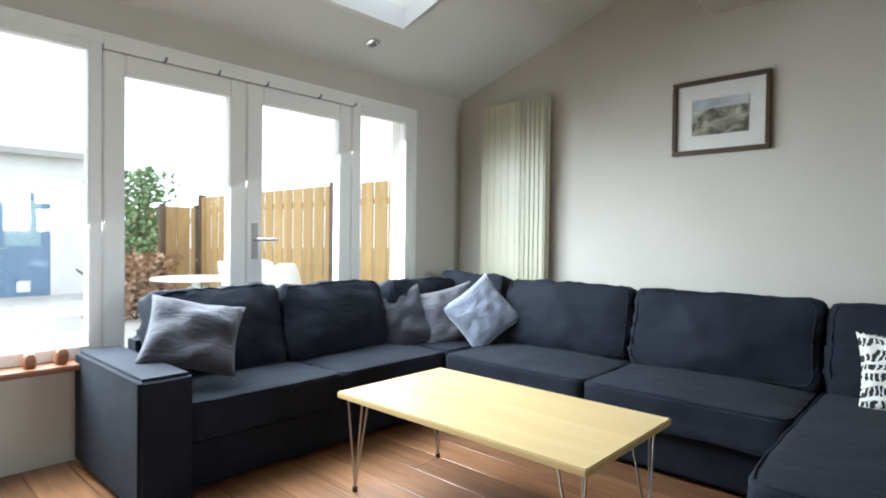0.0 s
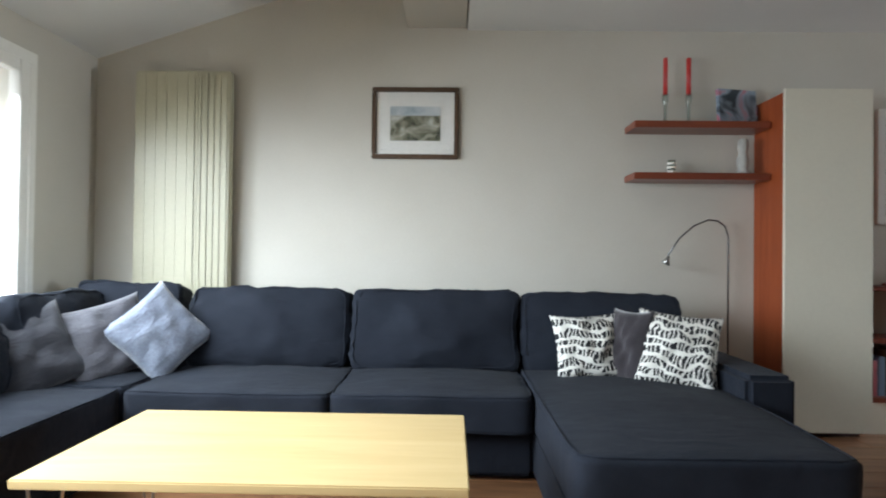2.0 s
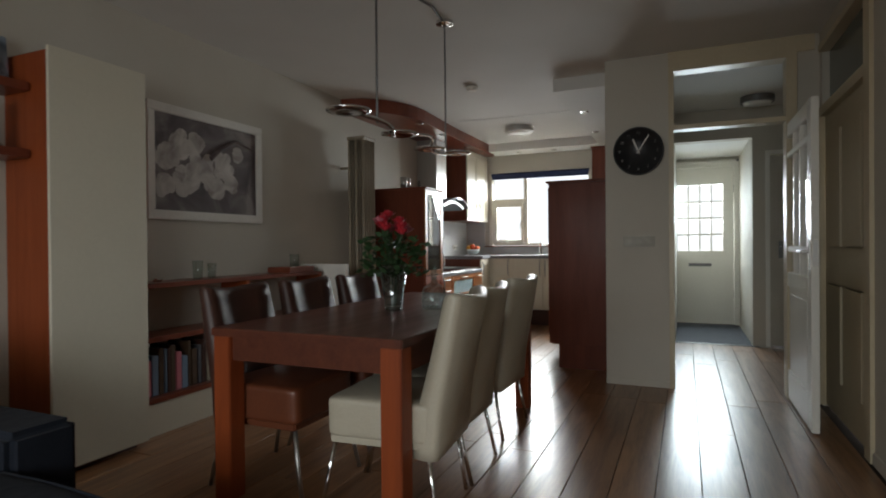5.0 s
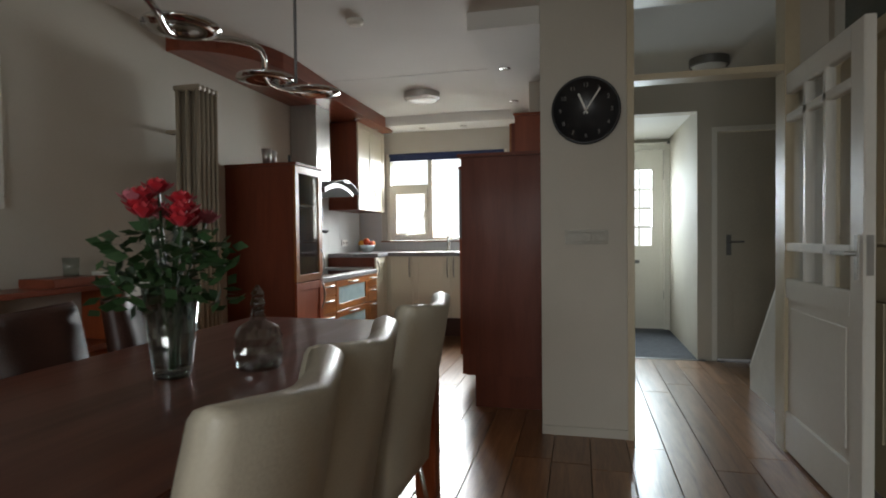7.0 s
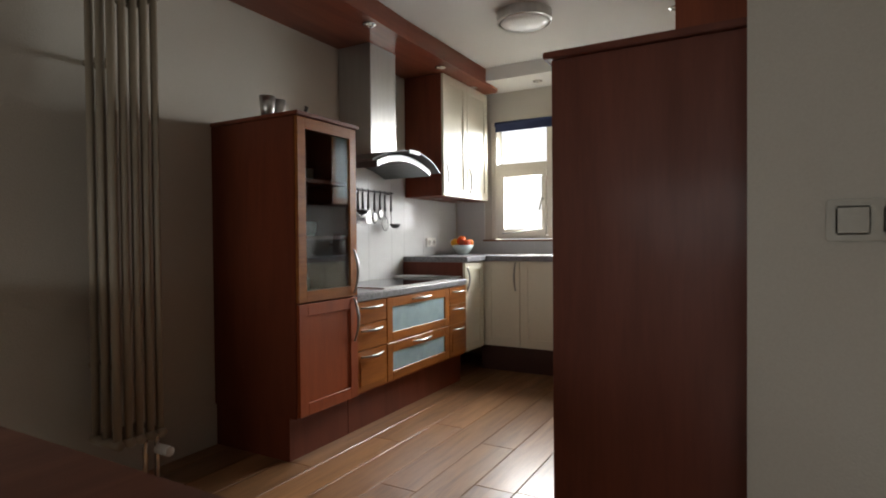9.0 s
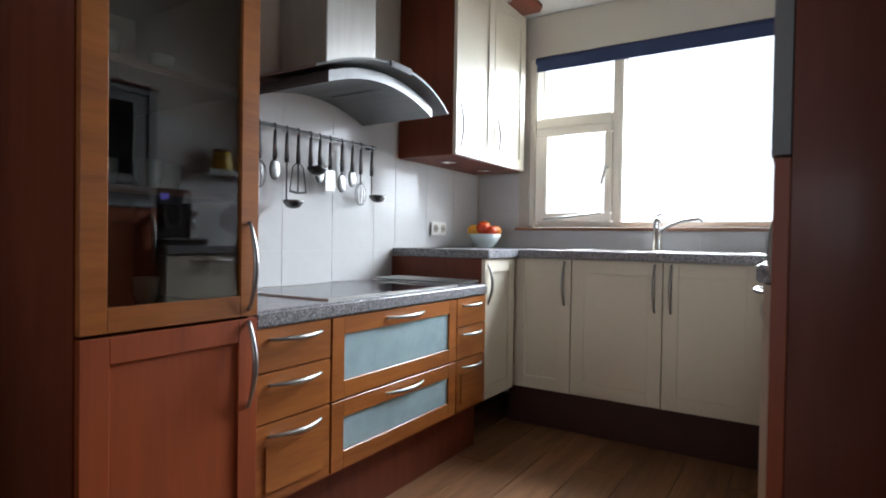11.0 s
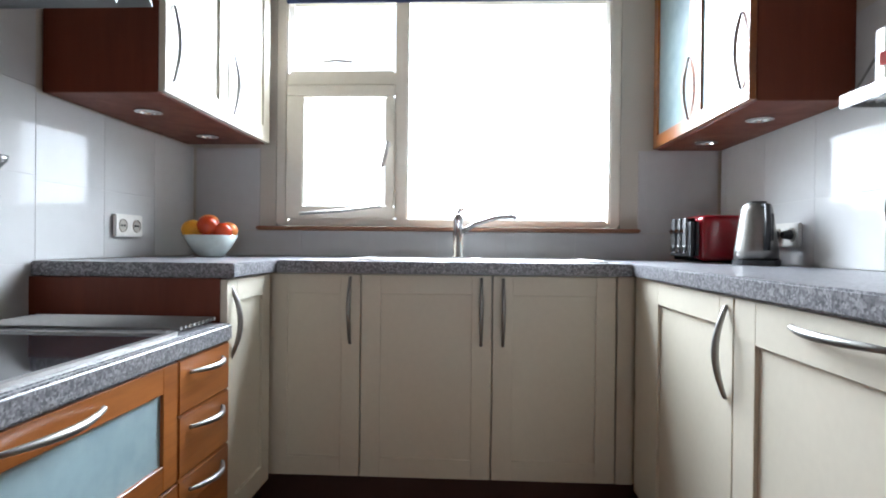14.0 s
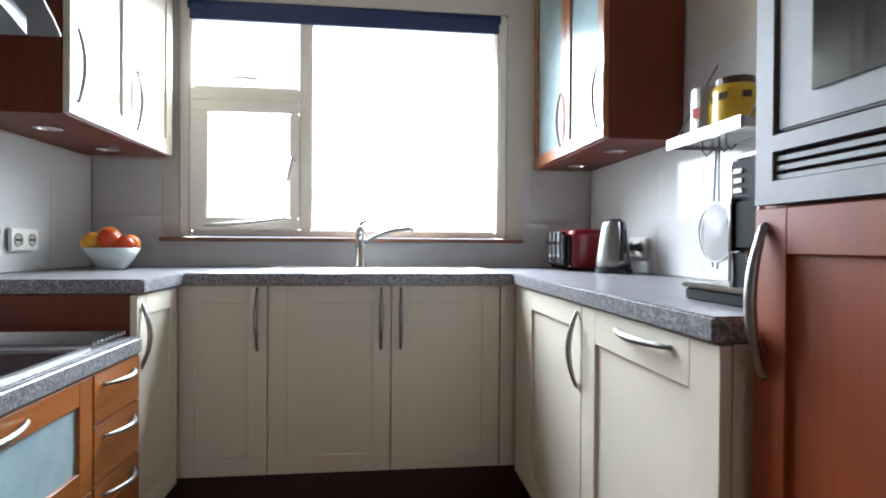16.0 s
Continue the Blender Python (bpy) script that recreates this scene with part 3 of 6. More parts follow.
framed_pane("window_1", SOUTH + 0.02, 1.553, 0.505, 2.11, 0.062, "white", "large white framed fixed pane beside the garden doors")
d1 = framed_pane("garden_door_1", 1.557, 2.335, 0.02, 2.06, 0.103, "white", "white glazed garden door leaf, closed")
d2 = framed_pane("garden_door_2", 2.34, 3.14, 0.02, 2.06, 0.106, "white", "white glazed garden door leaf with lever handle, closed")
framed_pane("window_2", 3.145, 3.76, 0.42, 2.11, 0.085, "white", "narrow white framed side pane")
fixed("door_head", many((W1 - 0.05, W1 + 0.05, 1.557, 3.14, 2.063, 2.118), (W1 - 0.03, W1 + 0.03, 3.145, 3.76, 0.0, 0.418)), "white", "white head rail over the garden doors", "trim")
fixed("door_trim", many((GLASS + 0.001, GLASS + 0.02, SOUTH, 3.79, 2.09, 2.15), (GLASS + 0.001, GLASS + 0.02, 3.745, 3.79, 0.0, 2.089)), "white", "white architrave round the garden doors", "trim")
fixed("sill_garden", box(GLASS - 0.02, GLASS + 0.16, SOUTH, 1.49, 0.475, 0.503, 0.006), "sill", "red-brown wooden window sill", "sill")
bm = tube([(0.03, 0, 0), (0.08, 0, 0), (0.085, 0.02, 0), (0.085, 0.13, 0)], 0.01)
bx(bm, 0.028, 0.04, -0.02, 0.02, -0.12, 0.1)
part("lever_handle", bm, "steel", d2, "steel lever handle with plate", smooth=False, at=pose(0, -0.348, 1.085))
for k, y in enumerate((1.85, 2.15, 2.46, 2.85, 3.15)):
    h = thing("curtain_hook", (GLASS + 0.02, y, 2.065), "small metal hook on the head rail above the garden doors", "hook", "hooks over the garden doors")
    part("peg", tube([(0, 0, 0), (0.03, 0, 0), (0.035, 0, 0.02)], 0.005, 6), "dull_metal", h)
for y, s in ((1.235, 1.0), (1.36, 1.15)):
    t = thing("sill_ornament", (GLASS + 0.09, y, 0.503), "small brown stone figure on the window sill", "ornament")
    part("stone", cushion(0.05 * s, 0.05 * s, 0.06 * s, 3, 0.01, 0.006, y), "sill", t, smooth=True, at=pose(0, 0, 0.03 * s))

# ---- kitchen window ----
K = FRONT + 0.05
kw = tagged(thing("window_3", (K, 3.225, 1.085), "cream painted kitchen window with side casement and top light", "window"), kind="structure")
Y = lambda y: y - 3.225
for nm, b in (("frame_jamb", (-0.05, 0.05, Y(2.47), Y(2.52), 0, 1.075)), ("frame_jamb", (-0.05, 0.05, Y(3.93), Y(3.98), 0, 1.075)), ("frame_head", (-0.05, 0.05, Y(2.52), Y(3.93), 1.02, 1.075)), ("frame_sill", (-0.05, 0.06, Y(2.52), Y(3.93), 0, 0.03)), ("mullion", (-0.05, 0.05, Y(3.39), Y(3.45), 0.03, 1.02)), ("transom", (-0.05, 0.05, Y(3.45), Y(3.93), 0.615, 0.685))):
    part(nm, box(*b, bevel=0.008), "cream_frame", kw)
for nm, b in (("sash_rail", (-0.07, -0.02, Y(3.45), Y(3.93), 0.03, 0.085)), ("sash_rail", (-0.07, -0.02, Y(3.45), Y(3.93), 0.565, 0.615)), ("sash_stile", (-0.07, -0.02, Y(3.45), Y(3.49), 0.085, 0.565)), ("sash_stile", (-0.07, -0.02, Y(3.85), Y(3.93), 0.085, 0.565))):
    part(nm, box(*b, bevel=0.006), "cream_frame", kw)
for b in ((-0.004, 0.004, Y(2.515), Y(3.395), 0.025, 1.025), (-0.05, -0.042, Y(3.485), Y(3.855), 0.08, 0.57), (-0.004, 0.004, Y(3.445), Y(3.935), 0.68, 1.025)):
    part("pane", box(*b), "pane", kw).visible_shadow = False
part("casement_stay", tube([(-0.09, Y(3.86), 0.05), (-0.10, Y(3.68), 0.062), (-0.09, Y(3.50), 0.085)], 0.007), "steel", kw, "steel casement stay")
part("casement_handle", tube([(-0.075, Y(3.47), 0.35), (-0.11, Y(3.472), 0.36), (-0.115, Y(3.495), 0.25)], 0.009), "steel", kw, "steel casement handle")
part("stay_bar", tube([(-0.06, Y(3.77), 0.72), (-0.075, Y(3.71), 0.723), (-0.06, Y(3.64), 0.72)], 0.006), "steel", kw)
fixed("sill_kitchen", box(FRONT - 0.07, FRONT + 0.02, 2.40, 4.045, 1.063, 1.08, 0.005), "sill", "brown wooden kitchen window sill", "sill")
bl = thing("roller_blind", (FRONT + 0.02, 3.225, 2.135), "navy blue roller blind rolled up above the kitchen window", "blind")
part("roll", tube([(0, -0.72, 0), (0, 0.72, 0)], 0.028, 14), "navy", bl, smooth=True)
part("cloth", box(-0.028, -0.025, -0.71, 0.71, -0.055, 0.0), "navy", bl)
part("bottom_bar", box(-0.034, -0.02, -0.71, 0.71, -0.07, -0.055, 0.003), "navy", bl)

# ---- hall doors and porch ----
frm = many((4.765, 4.905, 1.348, 1.385, 0, 2.42), (4.765, 4.905, 0.555, 0.622, 0, 2.42), (4.765, 4.905, 0.622, 1.348, 2.385, 2.42), (4.775, 4.895, 0.622, 1.348, 1.948, 1.982), (4.77, 4.90, 0.45, 1.385, 2.42, HIGH))
fixed("door_frame", frm, "cupboard", "cream painted hall door frame with a transom bar", "door frame")
tp = tagged(part("transom_pane", box(4.832, 4.838, 0.617, 1.353, 1.982, 2.39), "pane"), "clear glass pane over the hall doorway", "window", kind="structure")
tp.visible_shadow = False


def glazed_door():
    """White panelled door with small panes above and a panel below, hinged at x = 0, running towards -x."""
    r = thing("door_1", (4.885, 0.598, 0.012), "white hall door with six glass panes, standing wide open", "door")
    r["kind"] = "structure"
    w, h, t = 0.93, 1.91, 0.02
    stiles = ((-0.11, 0, -t, t, 0, h), (-w, -w + 0.11, -t, t, 0, h))
    for b in stiles:
        part("stile", box(*b, bevel=0.004), "white", r)
    for z0, z1 in ((0, 0.20), (0.78, 0.88), (1.02, 1.06), (1.67, 1.71), (h - 0.1, h)):
        part("rail", box(-w + 0.11, -0.11, -t, t, z0, z1, bevel=0.004), "white", r)
    for x in (-0.36, -0.58):
        part("glazing_bar", box(x - 0.015, x + 0.015, -t, t, 0.88, h - 0.1, bevel=0.003), "white", r)
    part("panel", box(-w + 0.11, -0.11, -0.008, 0.008, 0.20, 0.78), "white", r)
    part("panel_moulding", many((-w + 0.16, -0.16, -0.014, 0.014, 0.25, 0.73)), "white", r)
    g = part("pane", box(-w + 0.105, -0.105, -0.003, 0.003, 0.875, h - 0.095), "pane", r)
    g.visible_shadow = False
    bm = tube([(-w + 0.05, 0.02, 1.03), (-w + 0.05, 0.06, 1.03), (-w + 0.16, 0.062, 1.03)], 0.009)
    bx(bm, -w + 0.035, -w + 0.065, 0.019, 0.026, 0.93, 1.10)
    part("lever_handle", bm, "steel", r, "steel lever handle")
    part("latch_plate", box(-w - 0.002, -w, -0.012, 0.012, 0.95, 1.1), "steel", r)
    return r


glazed_door()
cd = thing("door_2", (3.70, SOUTH - 0.03, 0.012), "cream panelled cupboard door under the stairs, closed", "door")
cd["kind"] = "structure"
part("leaf", box(0.0, 0.98, -0.02, 0.02, 0, 1.92, 0.003), "cupboard", cd)
for x0, x1 in ((0.10, 0.44), (0.54, 0.88)):
    for z0, z1 in ((0.22, 0.82), (1.05, 1.78)):
        part("panel", box(x0, x1, 0.019, 0.032, z0, z1, 0.010), "cupboard", cd)
for z in (0.25, 1.65):
    part("hinge", tube([(0.0, 0.026, z), (0.0, 0.026, z + 0.1)], 0.008), "steel", cd)
fixed("cupboard_frame", many((3.58, 3.68, SOUTH - 0.1, SOUTH + 0.02, 0, 2.42), (3.68, 4.72, SOUTH - 0.1, SOUTH + 0.02, 1.94, 2.0), (4.70, 4.72, SOUTH - 0.1, SOUTH + 0.02, 0, 1.94), (3.68, 4.72, SOUTH - 0.1, SOUTH + 0.02, 2.38, 2.42)), "cupboard", "cream painted cupboard door frame with a panel over the door", "door frame")
over = tagged(part("overlight_pane", box(3.68, 4.72, SOUTH - 0.06, SOUTH - 0.045, 2.0, 2.38), "dim_glass"), "dark grey-green glass panel over the cupboard door", "window", kind="structure")
fd = thing("door_3", (8.58, 1.095, 0.012), "white front door with sixteen small panes and a letter slot, closed", "door")
fd["kind"] = "structure"
for b in ((0, 0.045, -0.41, -0.28, 0, 2.1), (0, 0.045, 0.28, 0.41, 0, 2.1), (0, 0.045, -0.28, 0.28, 0, 0.98), (0, 0.045, -0.28, 0.28, 1.87, 2.1)):
    part("board", box(*b, bevel=0.003), "white", fd)
for z in (1.20, 1.42, 1.64):
    part("glazing_bar", box(0.008, 0.038, -0.28, 0.28, z - 0.011, z + 0.011), "white", fd)
for y in (-0.14, 0.0, 0.14):
    part("glazing_bar", box(0.010, 0.036, y - 0.010, y + 0.010, 0.98, 1.87), "white", fd)
part("pane", box(0.02, 0.026, -0.28, 0.28, 0.98, 1.87), "pane", fd).visible_shadow = False
part("letter_slot", box(-0.012, 0.0, -0.14, 0.14, 0.77, 0.81, 0.003), "dull_metal", fd)
for z in (0.35, 1.75):
    part("hinge", tube([(-0.012, -0.415, z), (-0.012, -0.415, z + 0.1)], 0.009), "steel", fd)
fixed("porch_frame", many((8.54, 8.60, 0.62, 0.682, 0, 2.18), (8.54, 8.60, 0.682, 1.385, 2.11, 2.18)), "white", "white front door frame", "door frame")
rod = thing("curtain_rod", (8.50, 1.0, 2.18), "thin curtain rod over the front door", "curtain rod")
part("rod", tube([(0, -0.36, 0), (0, 0.37, 0)], 0.009), "paper", rod)
part("finial", box(-0.015, 0.015, -0.375, -0.345, -0.015, 0.015, 0.004), "dull_metal", rod)
idr = thing("door_4", (6.99, 0.46, 0.012), "cream panelled hall door with a lever handle, closed", "door")
idr["kind"] = "structure"
part("leaf", box(0, 0.04, -0.85, 0, 0, 2.0, 0.003), "dark_door", idr)
for y0, y1 in ((-0.75, -0.47), (-0.38, -0.10)):
    for z0, z1 in ((0.22, 0.85), (1.12, 1.55), (1.62, 1.86)):
        part("panel_moulding", box(-0.006, -0.0005, y0, y1, z0, z1, 0.004), "dark_door", idr)
        part("panel", box(-0.012, -0.0065, y0 + 0.03, y1 - 0.03, z0 + 0.03, z1 - 0.03, 0.004), "dark_door", idr)
bm = tube([(-0.005, -0.10, 1.04), (-0.06, -0.10, 1.04), (-0.062, -0.21, 1.04)], 0.009)
bx(bm, -0.008, -0.001, -0.12, -0.08, 0.92, 1.10)
part("lever_handle", bm, "dull_metal", idr)
fixed("hall_trim", many((6.955, 6.97, 0.46, 0.50, 0, 2.06), (6.955, 6.97, -0.40, 0.46, 2.02, 2.06)), "white", "white hall door architrave", "trim")

st = thing("staircase", (5.98, 0.17, 0.0), "white painted enclosed stair with a sloping string", "stairs")
st["kind"] = "structure"
for k in range(6):
    part("tread", box(-0.22 * (k + 1) + 0.02, -0.22 * k + 0.03, -0.62, 0.235, 0.185 * (k + 1) - 0.03, 0.185 * (k + 1), 0.006), "plank", st)
    part("riser", box(-0.22 * k - 0.005, -0.22 * k + 0.01, -0.62, 0.235, 0.185 * k + 0.001, 0.185 * (k + 1) - 0.031), "stair", st)
bm = bmesh.new()
prof = [(0.05, 0.0), (0.05, 0.14), (-1.17, 1.50), (-1.17, 0.0)]
va = [bm.verts.new((x, 0.24, z)) for x, z in prof]
vb = [bm.verts.new((x, 0.275, z)) for x, z in prof]
bm.faces.new(va), bm.faces.new(vb[::-1])
for k in range(4):
    bm.faces.new((va[k], vb[k], vb[(k + 1) % 4], va[(k + 1) % 4]))
part("string_panel", bm, "stair", st, "white sloping side panel")
part("capping", tube([(0.06, 0.258, 0.15), (-1.16, 0.258, 1.51)], 0.022, 4), "white", st)

# ---- sofa ----
sofa = thing("corner_sofa", (0, 0, 0), "large charcoal-blue cloth corner sofa with chaise", "sofa")
sofa_parts = (
    ("base", box(-2.335, -1.615, 1.635, 3.315, 0.02, 0.245, 0.02, 3)),
    ("base", box(-2.335, 0.335, 3.285, 4.175, 0.02, 0.245, 0.02, 3)),
    ("chaise_base", box(0.335, 1.245, 2.445, 4.175, 0.02, 0.25, 0.025, 3)),
    ("armrest", box(-2.375, -1.525, 1.42, 1.634, 0.02, 0.558, 0.018, 3)),
    ("armrest", box(1.247, 1.465, 3.16, 4.185, 0.02, 0.53, 0.025, 3)),
    ("back_frame", box(-2.335, -2.155, 1.635, 4.175, 0.245, 0.64, 0.04, 3)),
    ("back_frame", box(-2.155, 1.245, 3.995, 4.175, 0.245, 0.64, 0.04, 3)),
)
for nm, bm in sofa_parts:
    part(nm, bm, "sofa", sofa)
for pts in ([(-1.524, 1.435, 0.03), (-1.524, 1.435, 0.546), (-1.524, 1.62, 0.546), (-1.524, 1.62, 0.03)], [(-2.36, 1.419, 0.546), (-1.54, 1.419, 0.546)]):
    part("piping", tube(pts, 0.0035, 6), "sofa", sofa)


def upholstered(name, w, d, h, n, puff, wrinkle, seed, m):
    """A cushion with its corded seams."""
    c = part(name, cushion(w, d, h, n, puff, wrinkle, seed), "sofa", sofa, smooth=True, at=m)
    part("piping", welt(w, d, h, n, puff, wrinkle, seed), "sofa", c, smooth=True)
    part("piping", welt(w, d, h, n, puff, wrinkle, seed, -0.93), "sofa", c, smooth=True)


seats = ((-2.06, 1.925, 0.325, 0.64, 0.80, 1), (-2.06, 2.735, 0.325, 0.64, 0.82, 2), (-2.06, 3.55, 0.325, 0.62, 0.76, 3), (-1.24, 3.46, 0.325, 0.96, 0.76, 4), (-0.31, 3.46, 0.325, 0.94, 0.76, 5))
for x, y, z, w, d, s in seats:
    upholstered("seat_cushion", w, d, 0.17, 20, 0.020, 0.010, s, pose(x + 0.165, y + 0.115, z))
upholstered("chaise_cushion", 0.92, 1.50, 0.18, 20, 0.025, 0.006, 9, pose(0.790, 3.175, 0.33))
backs = ((-2.28, 1.895, 0.61, 0.70, 0.46, 90, 1), (-2.28, 2.635, 0.61, 0.76, 0.46, 90, 2), (-2.28, 3.44, 0.605, 0.70, 0.44, 90, 3), (-2.10, 3.86, 0.62, 0.62, 0.46, 0, 4), (-1.25, 3.80, 0.61, 0.93, 0.46, 0, 5), (-0.31, 3.80, 0.61, 0.94, 0.46, 0, 6), (0.625, 3.80, 0.60, 0.92, 0.46, 0, 7))
for x, y, z, w, h, turn, s in backs:
    upholstered("back_cushion", w, h, 0.21, 12, 0.045, 0.022, s * 1.7, pose(x + 0.165, y + 0.115, z, 0, 0, turn) @ pose(0, 0, 0, 76, 0, 0))


def throw_pillow(label, mat, m, w=0.46, h=0.46, t=0.17, seed=0):
    r = thing("throw_pillow", m, label, "pillow", "pillows on the sofa")
    part("cover", pillow(w, h, t, seed), mat, r, smooth=True)
    return r


throw_pillow("dark grey ribbed throw pillow leaning on the sofa end", "pillow_grey", pose(-1.85, 1.77, 0.655, 0, 0, 72) @ pose(0, 0, 0, 54, 0, 0) @ pose(0, 0, 0, 0, 0, -13), 0.43, 0.38, 0.17, 1)
throw_pillow("grey velvet throw pillow in the sofa corner", "pillow_grey", pose(-2.02, 3.26, 0.565, 0, 0, 52) @ pose(0, 0, 0, 65, 0, 0) @ pose(0, 0, 0, 0, 0, 18), 0.42, 0.42, 0.15, 2)
throw_pillow("taupe velvet throw pillow in the sofa corner", "pillow_taupe", pose(-1.82, 3.53, 0.59, 0, 0, 42) @ pose(0, 0, 0, 66, 0, 0) @ pose(0, 0, 0, 0, 0, 15), 0.44, 0.42, 0.15, 3)
throw_pillow("silver-blue velvet throw pillow standing on its corner", "pillow_blue", pose(-1.60, 3.63, 0.615, 0, 0, 40) @ pose(0, 0, 0, 68, 0, 0) @ pose(0, 0, 0, 0, 0, 40), 0.42, 0.42, 0.15, 4)
throw_pillow("black and white scribble print throw pillow on the chaise", "woven", pose(0.665, 3.635, 0.575, 0, 0, 2) @ pose(0, 0, 0, 68, 0, 0) @ pose(0, 0, 0, 0, 0, 3), 0.37, 0.36, 0.14, 5)
throw_pillow("dark brown plush throw pillow between two printed ones", "pillow_brown", pose(0.865, 3.59, 0.585, 0, 0, -42) @ pose(0, 0, 0, 74, 0, 0), 0.22, 0.40, 0.12, 6)
throw_pillow("large black and white scribble print throw pillow", "woven", pose(1.075, 3.50, 0.585, 0, 0, -18) @ pose(0, 0, 0, 66, 0, 0) @ pose(0, 0, 0, 0, 0, -6), 0.40, 0.40, 0.15, 7)

# ---- coffee table ----
ct = thing("coffee_table", (-0.585, 2.455, 0.033), "pale birch coffee table on steel hairpin legs", "table")
part("tabletop", box(-0.62, 0.585, -0.335, 0.335, 0.385, 0.412, 0.004), "birch", ct)
for sx, sy in ((-1, -1), (1, -1), (-1, 1), (1, 1)):
    x, y = sx * 0.53 - 0.02, sy * 0.26
    bm = bmesh.new()
    for dx, dy in ((0.05, -0.03), (-0.05, -0.03), (0.0, 0.05)):
        tube([(x + dx, y + dy, 0.386), (x + sx * 0.02, y + sy * 0.01, -0.02)], 0.0045, 6, bm)
    bx(bm, x - 0.065, x + 0.065, y - 0.05, y + 0.06, 0.381, 0.3845)
    part("hairpin_leg", bm, "steel", ct)
    part("rubber_foot", lathe([(0.012, 0), (0.012, 0.02)], 8, at=(x + sx * 0.02, y + sy * 0.01, -0.033)), "black", ct)

# ---- radiators ----
rad = thing("panel_radiator", (-1.805, NORTH, 0.29), "tall olive-cream vertical radiator on the wall", "radiator")
part("back_panel", box(-0.31, 0.31, -0.10, -0.035, 0, 1.93, 0.01), "radiator", rad)
for k in range(9):
    x = -0.272 + k * 0.068
    part("tube", box(x - 0.0337, x + 0.0337, -0.1035, -0.1005, 0.01, 1.92, 0.001), "radiator", rad)
for k in range(6):
    x = 0.075 + k * 0.042
    part("rib", box(x - 0.010, x + 0.010, -0.109, -0.104, 0.02, 1.91, 0.003), "radiator", rad)
for z in (0.3, 1.6):
    part("bracket", box(-0.2, 0.2, -0.035, 0, z, z + 0.04), "radiator", rad)
rad2 = thing("tube_radiator", (4.85, 4.06, 0.24), "tall beige column radiator standing off the wall beside the kitchen", "radiator")
for j in range(3):
    for k in range(5):
        part("tube", tube([(-0.069 + k * 0.046, j * 0.075, 0.03), (-0.069 + k * 0.046, j * 0.075, 1.88)], 0.0155, 10), "beige_enamel", rad2, smooth=True)
for k in range(5):
    for z in (0.03, 1.88):
        part("header", tube([(-0.069 + k * 0.046, -0.018, z), (-0.069 + k * 0.046, 0.168, z)], 0.021, 10), "beige_enamel", rad2, smooth=True)
for z in (0.3, 1.6):
    part("bracket", box(-0.02, 0.05, 0.165, 0.29, z, z + 0.022), "beige_enamel", rad2)
for x in (0.07, 0.125):
    part("valve", tube([(x, 0.04, 0.01), (x, 0.04, -0.24)], 0.012, 8), "chrome", rad2)
part("valve_knob", tube([(0.125, 0.03, -0.05), (0.125, -0.05, -0.05)], 0.022, 12), "paper", rad2, "white valve knob")

# ---- pictures, shelves, wall cabinet ----
pic = thing("framed_picture", (-0.307, NORTH, 1.675), "landscape print in a dark wooden frame with a cream mount", "picture")
for b in ((-0.285, 0.285, -0.03, -0.001, 0, 0.03), (-0.285, 0.285, -0.03, -0.001, 0.44, 0.47), (-0.285, -0.255, -0.03, -0.001, 0.03, 0.44), (0.255, 0.285, -0.03, -0.001, 0.03, 0.44)):
    part("frame_strip", box(*b, bevel=0.006), "frame_brown", pic)
part("mount", box(-0.255, 0.255, -0.012, -0.002, 0.03, 0.44), "paper", pic)
part("print", box(-0.165, 0.165, -0.0145, -0.0125, 0.12, 0.345), "etching", pic)
part("print_sky", box(-0.165, 0.165, -0.0165, -0.0148, 0.285, 0.345), "print_sky", pic, "pale sky of the print")
part("pane", box(-0.254, 0.254, -0.022, -0.019, 0.031, 0.439), "pane", pic)

fp = thing("blossom_picture", (3.19, NORTH, 1.28), "large blossom photograph in a wide white frame", "picture")
for b in ((-0.515, 0.515, -0.03, -0.001, 0, 0.06), (-0.515, 0.515, -0.03, -0.001, 0.685, 0.745), (-0.515, -0.455, -0.03, -0.001, 0.06, 0.685), (0.455, 0.515, -0.03, -0.001, 0.06, 0.685)):
    part("frame_strip", box(*b, bevel=0.005), "paper", fp)
part("print", box(-0.455, 0.455, -0.014, -0.002, 0.06, 0.685), "dusk", fp)
rng = random.Random(5)
k = 0
for cx, cz, r in ((-0.36, 0.40, 0.10), (-0.22, 0.28, 0.12), (-0.26, 0.50, 0.10), (-0.08, 0.36, 0.12), (-0.13, 0.52, 0.08), (0.05, 0.24, 0.10), (0.12, 0.40, 0.10), (0.20, 0.28, 0.07), (-0.38, 0.22, 0.08), (0.26, 0.50, 0.06)):
    for i in range(6):
        a = i * 1.047 + rng.uniform(-0.3, 0.3)
        ln, wd = r * rng.uniform(0.75, 1.15), r * rng.uniform(0.4, 0.6)
        pts = []
        for s in range(12):
            b = 2 * math.pi * s / 12
            u, v = ln * (0.5 + 0.5 * math.cos(b)), wd * math.sin(b) * (1.1 + 0.3 * math.cos(b)) * 0.9
            pts.append((cx + u * math.cos(a) - v * math.sin(a), cz + u * math.sin(a) + v * math.cos(a)))
        pts = [(min(0.45, max(-0.45, x)), min(0.68, max(0.065, z))) for x, z in pts]
        bm = bmesh.new()
        bm.faces.new([bm.verts.new((x, -0.0145 - 0.00007 * k, z)) for x, z in pts])
        part("petal", bm, "blossom", fp)
        k += 1
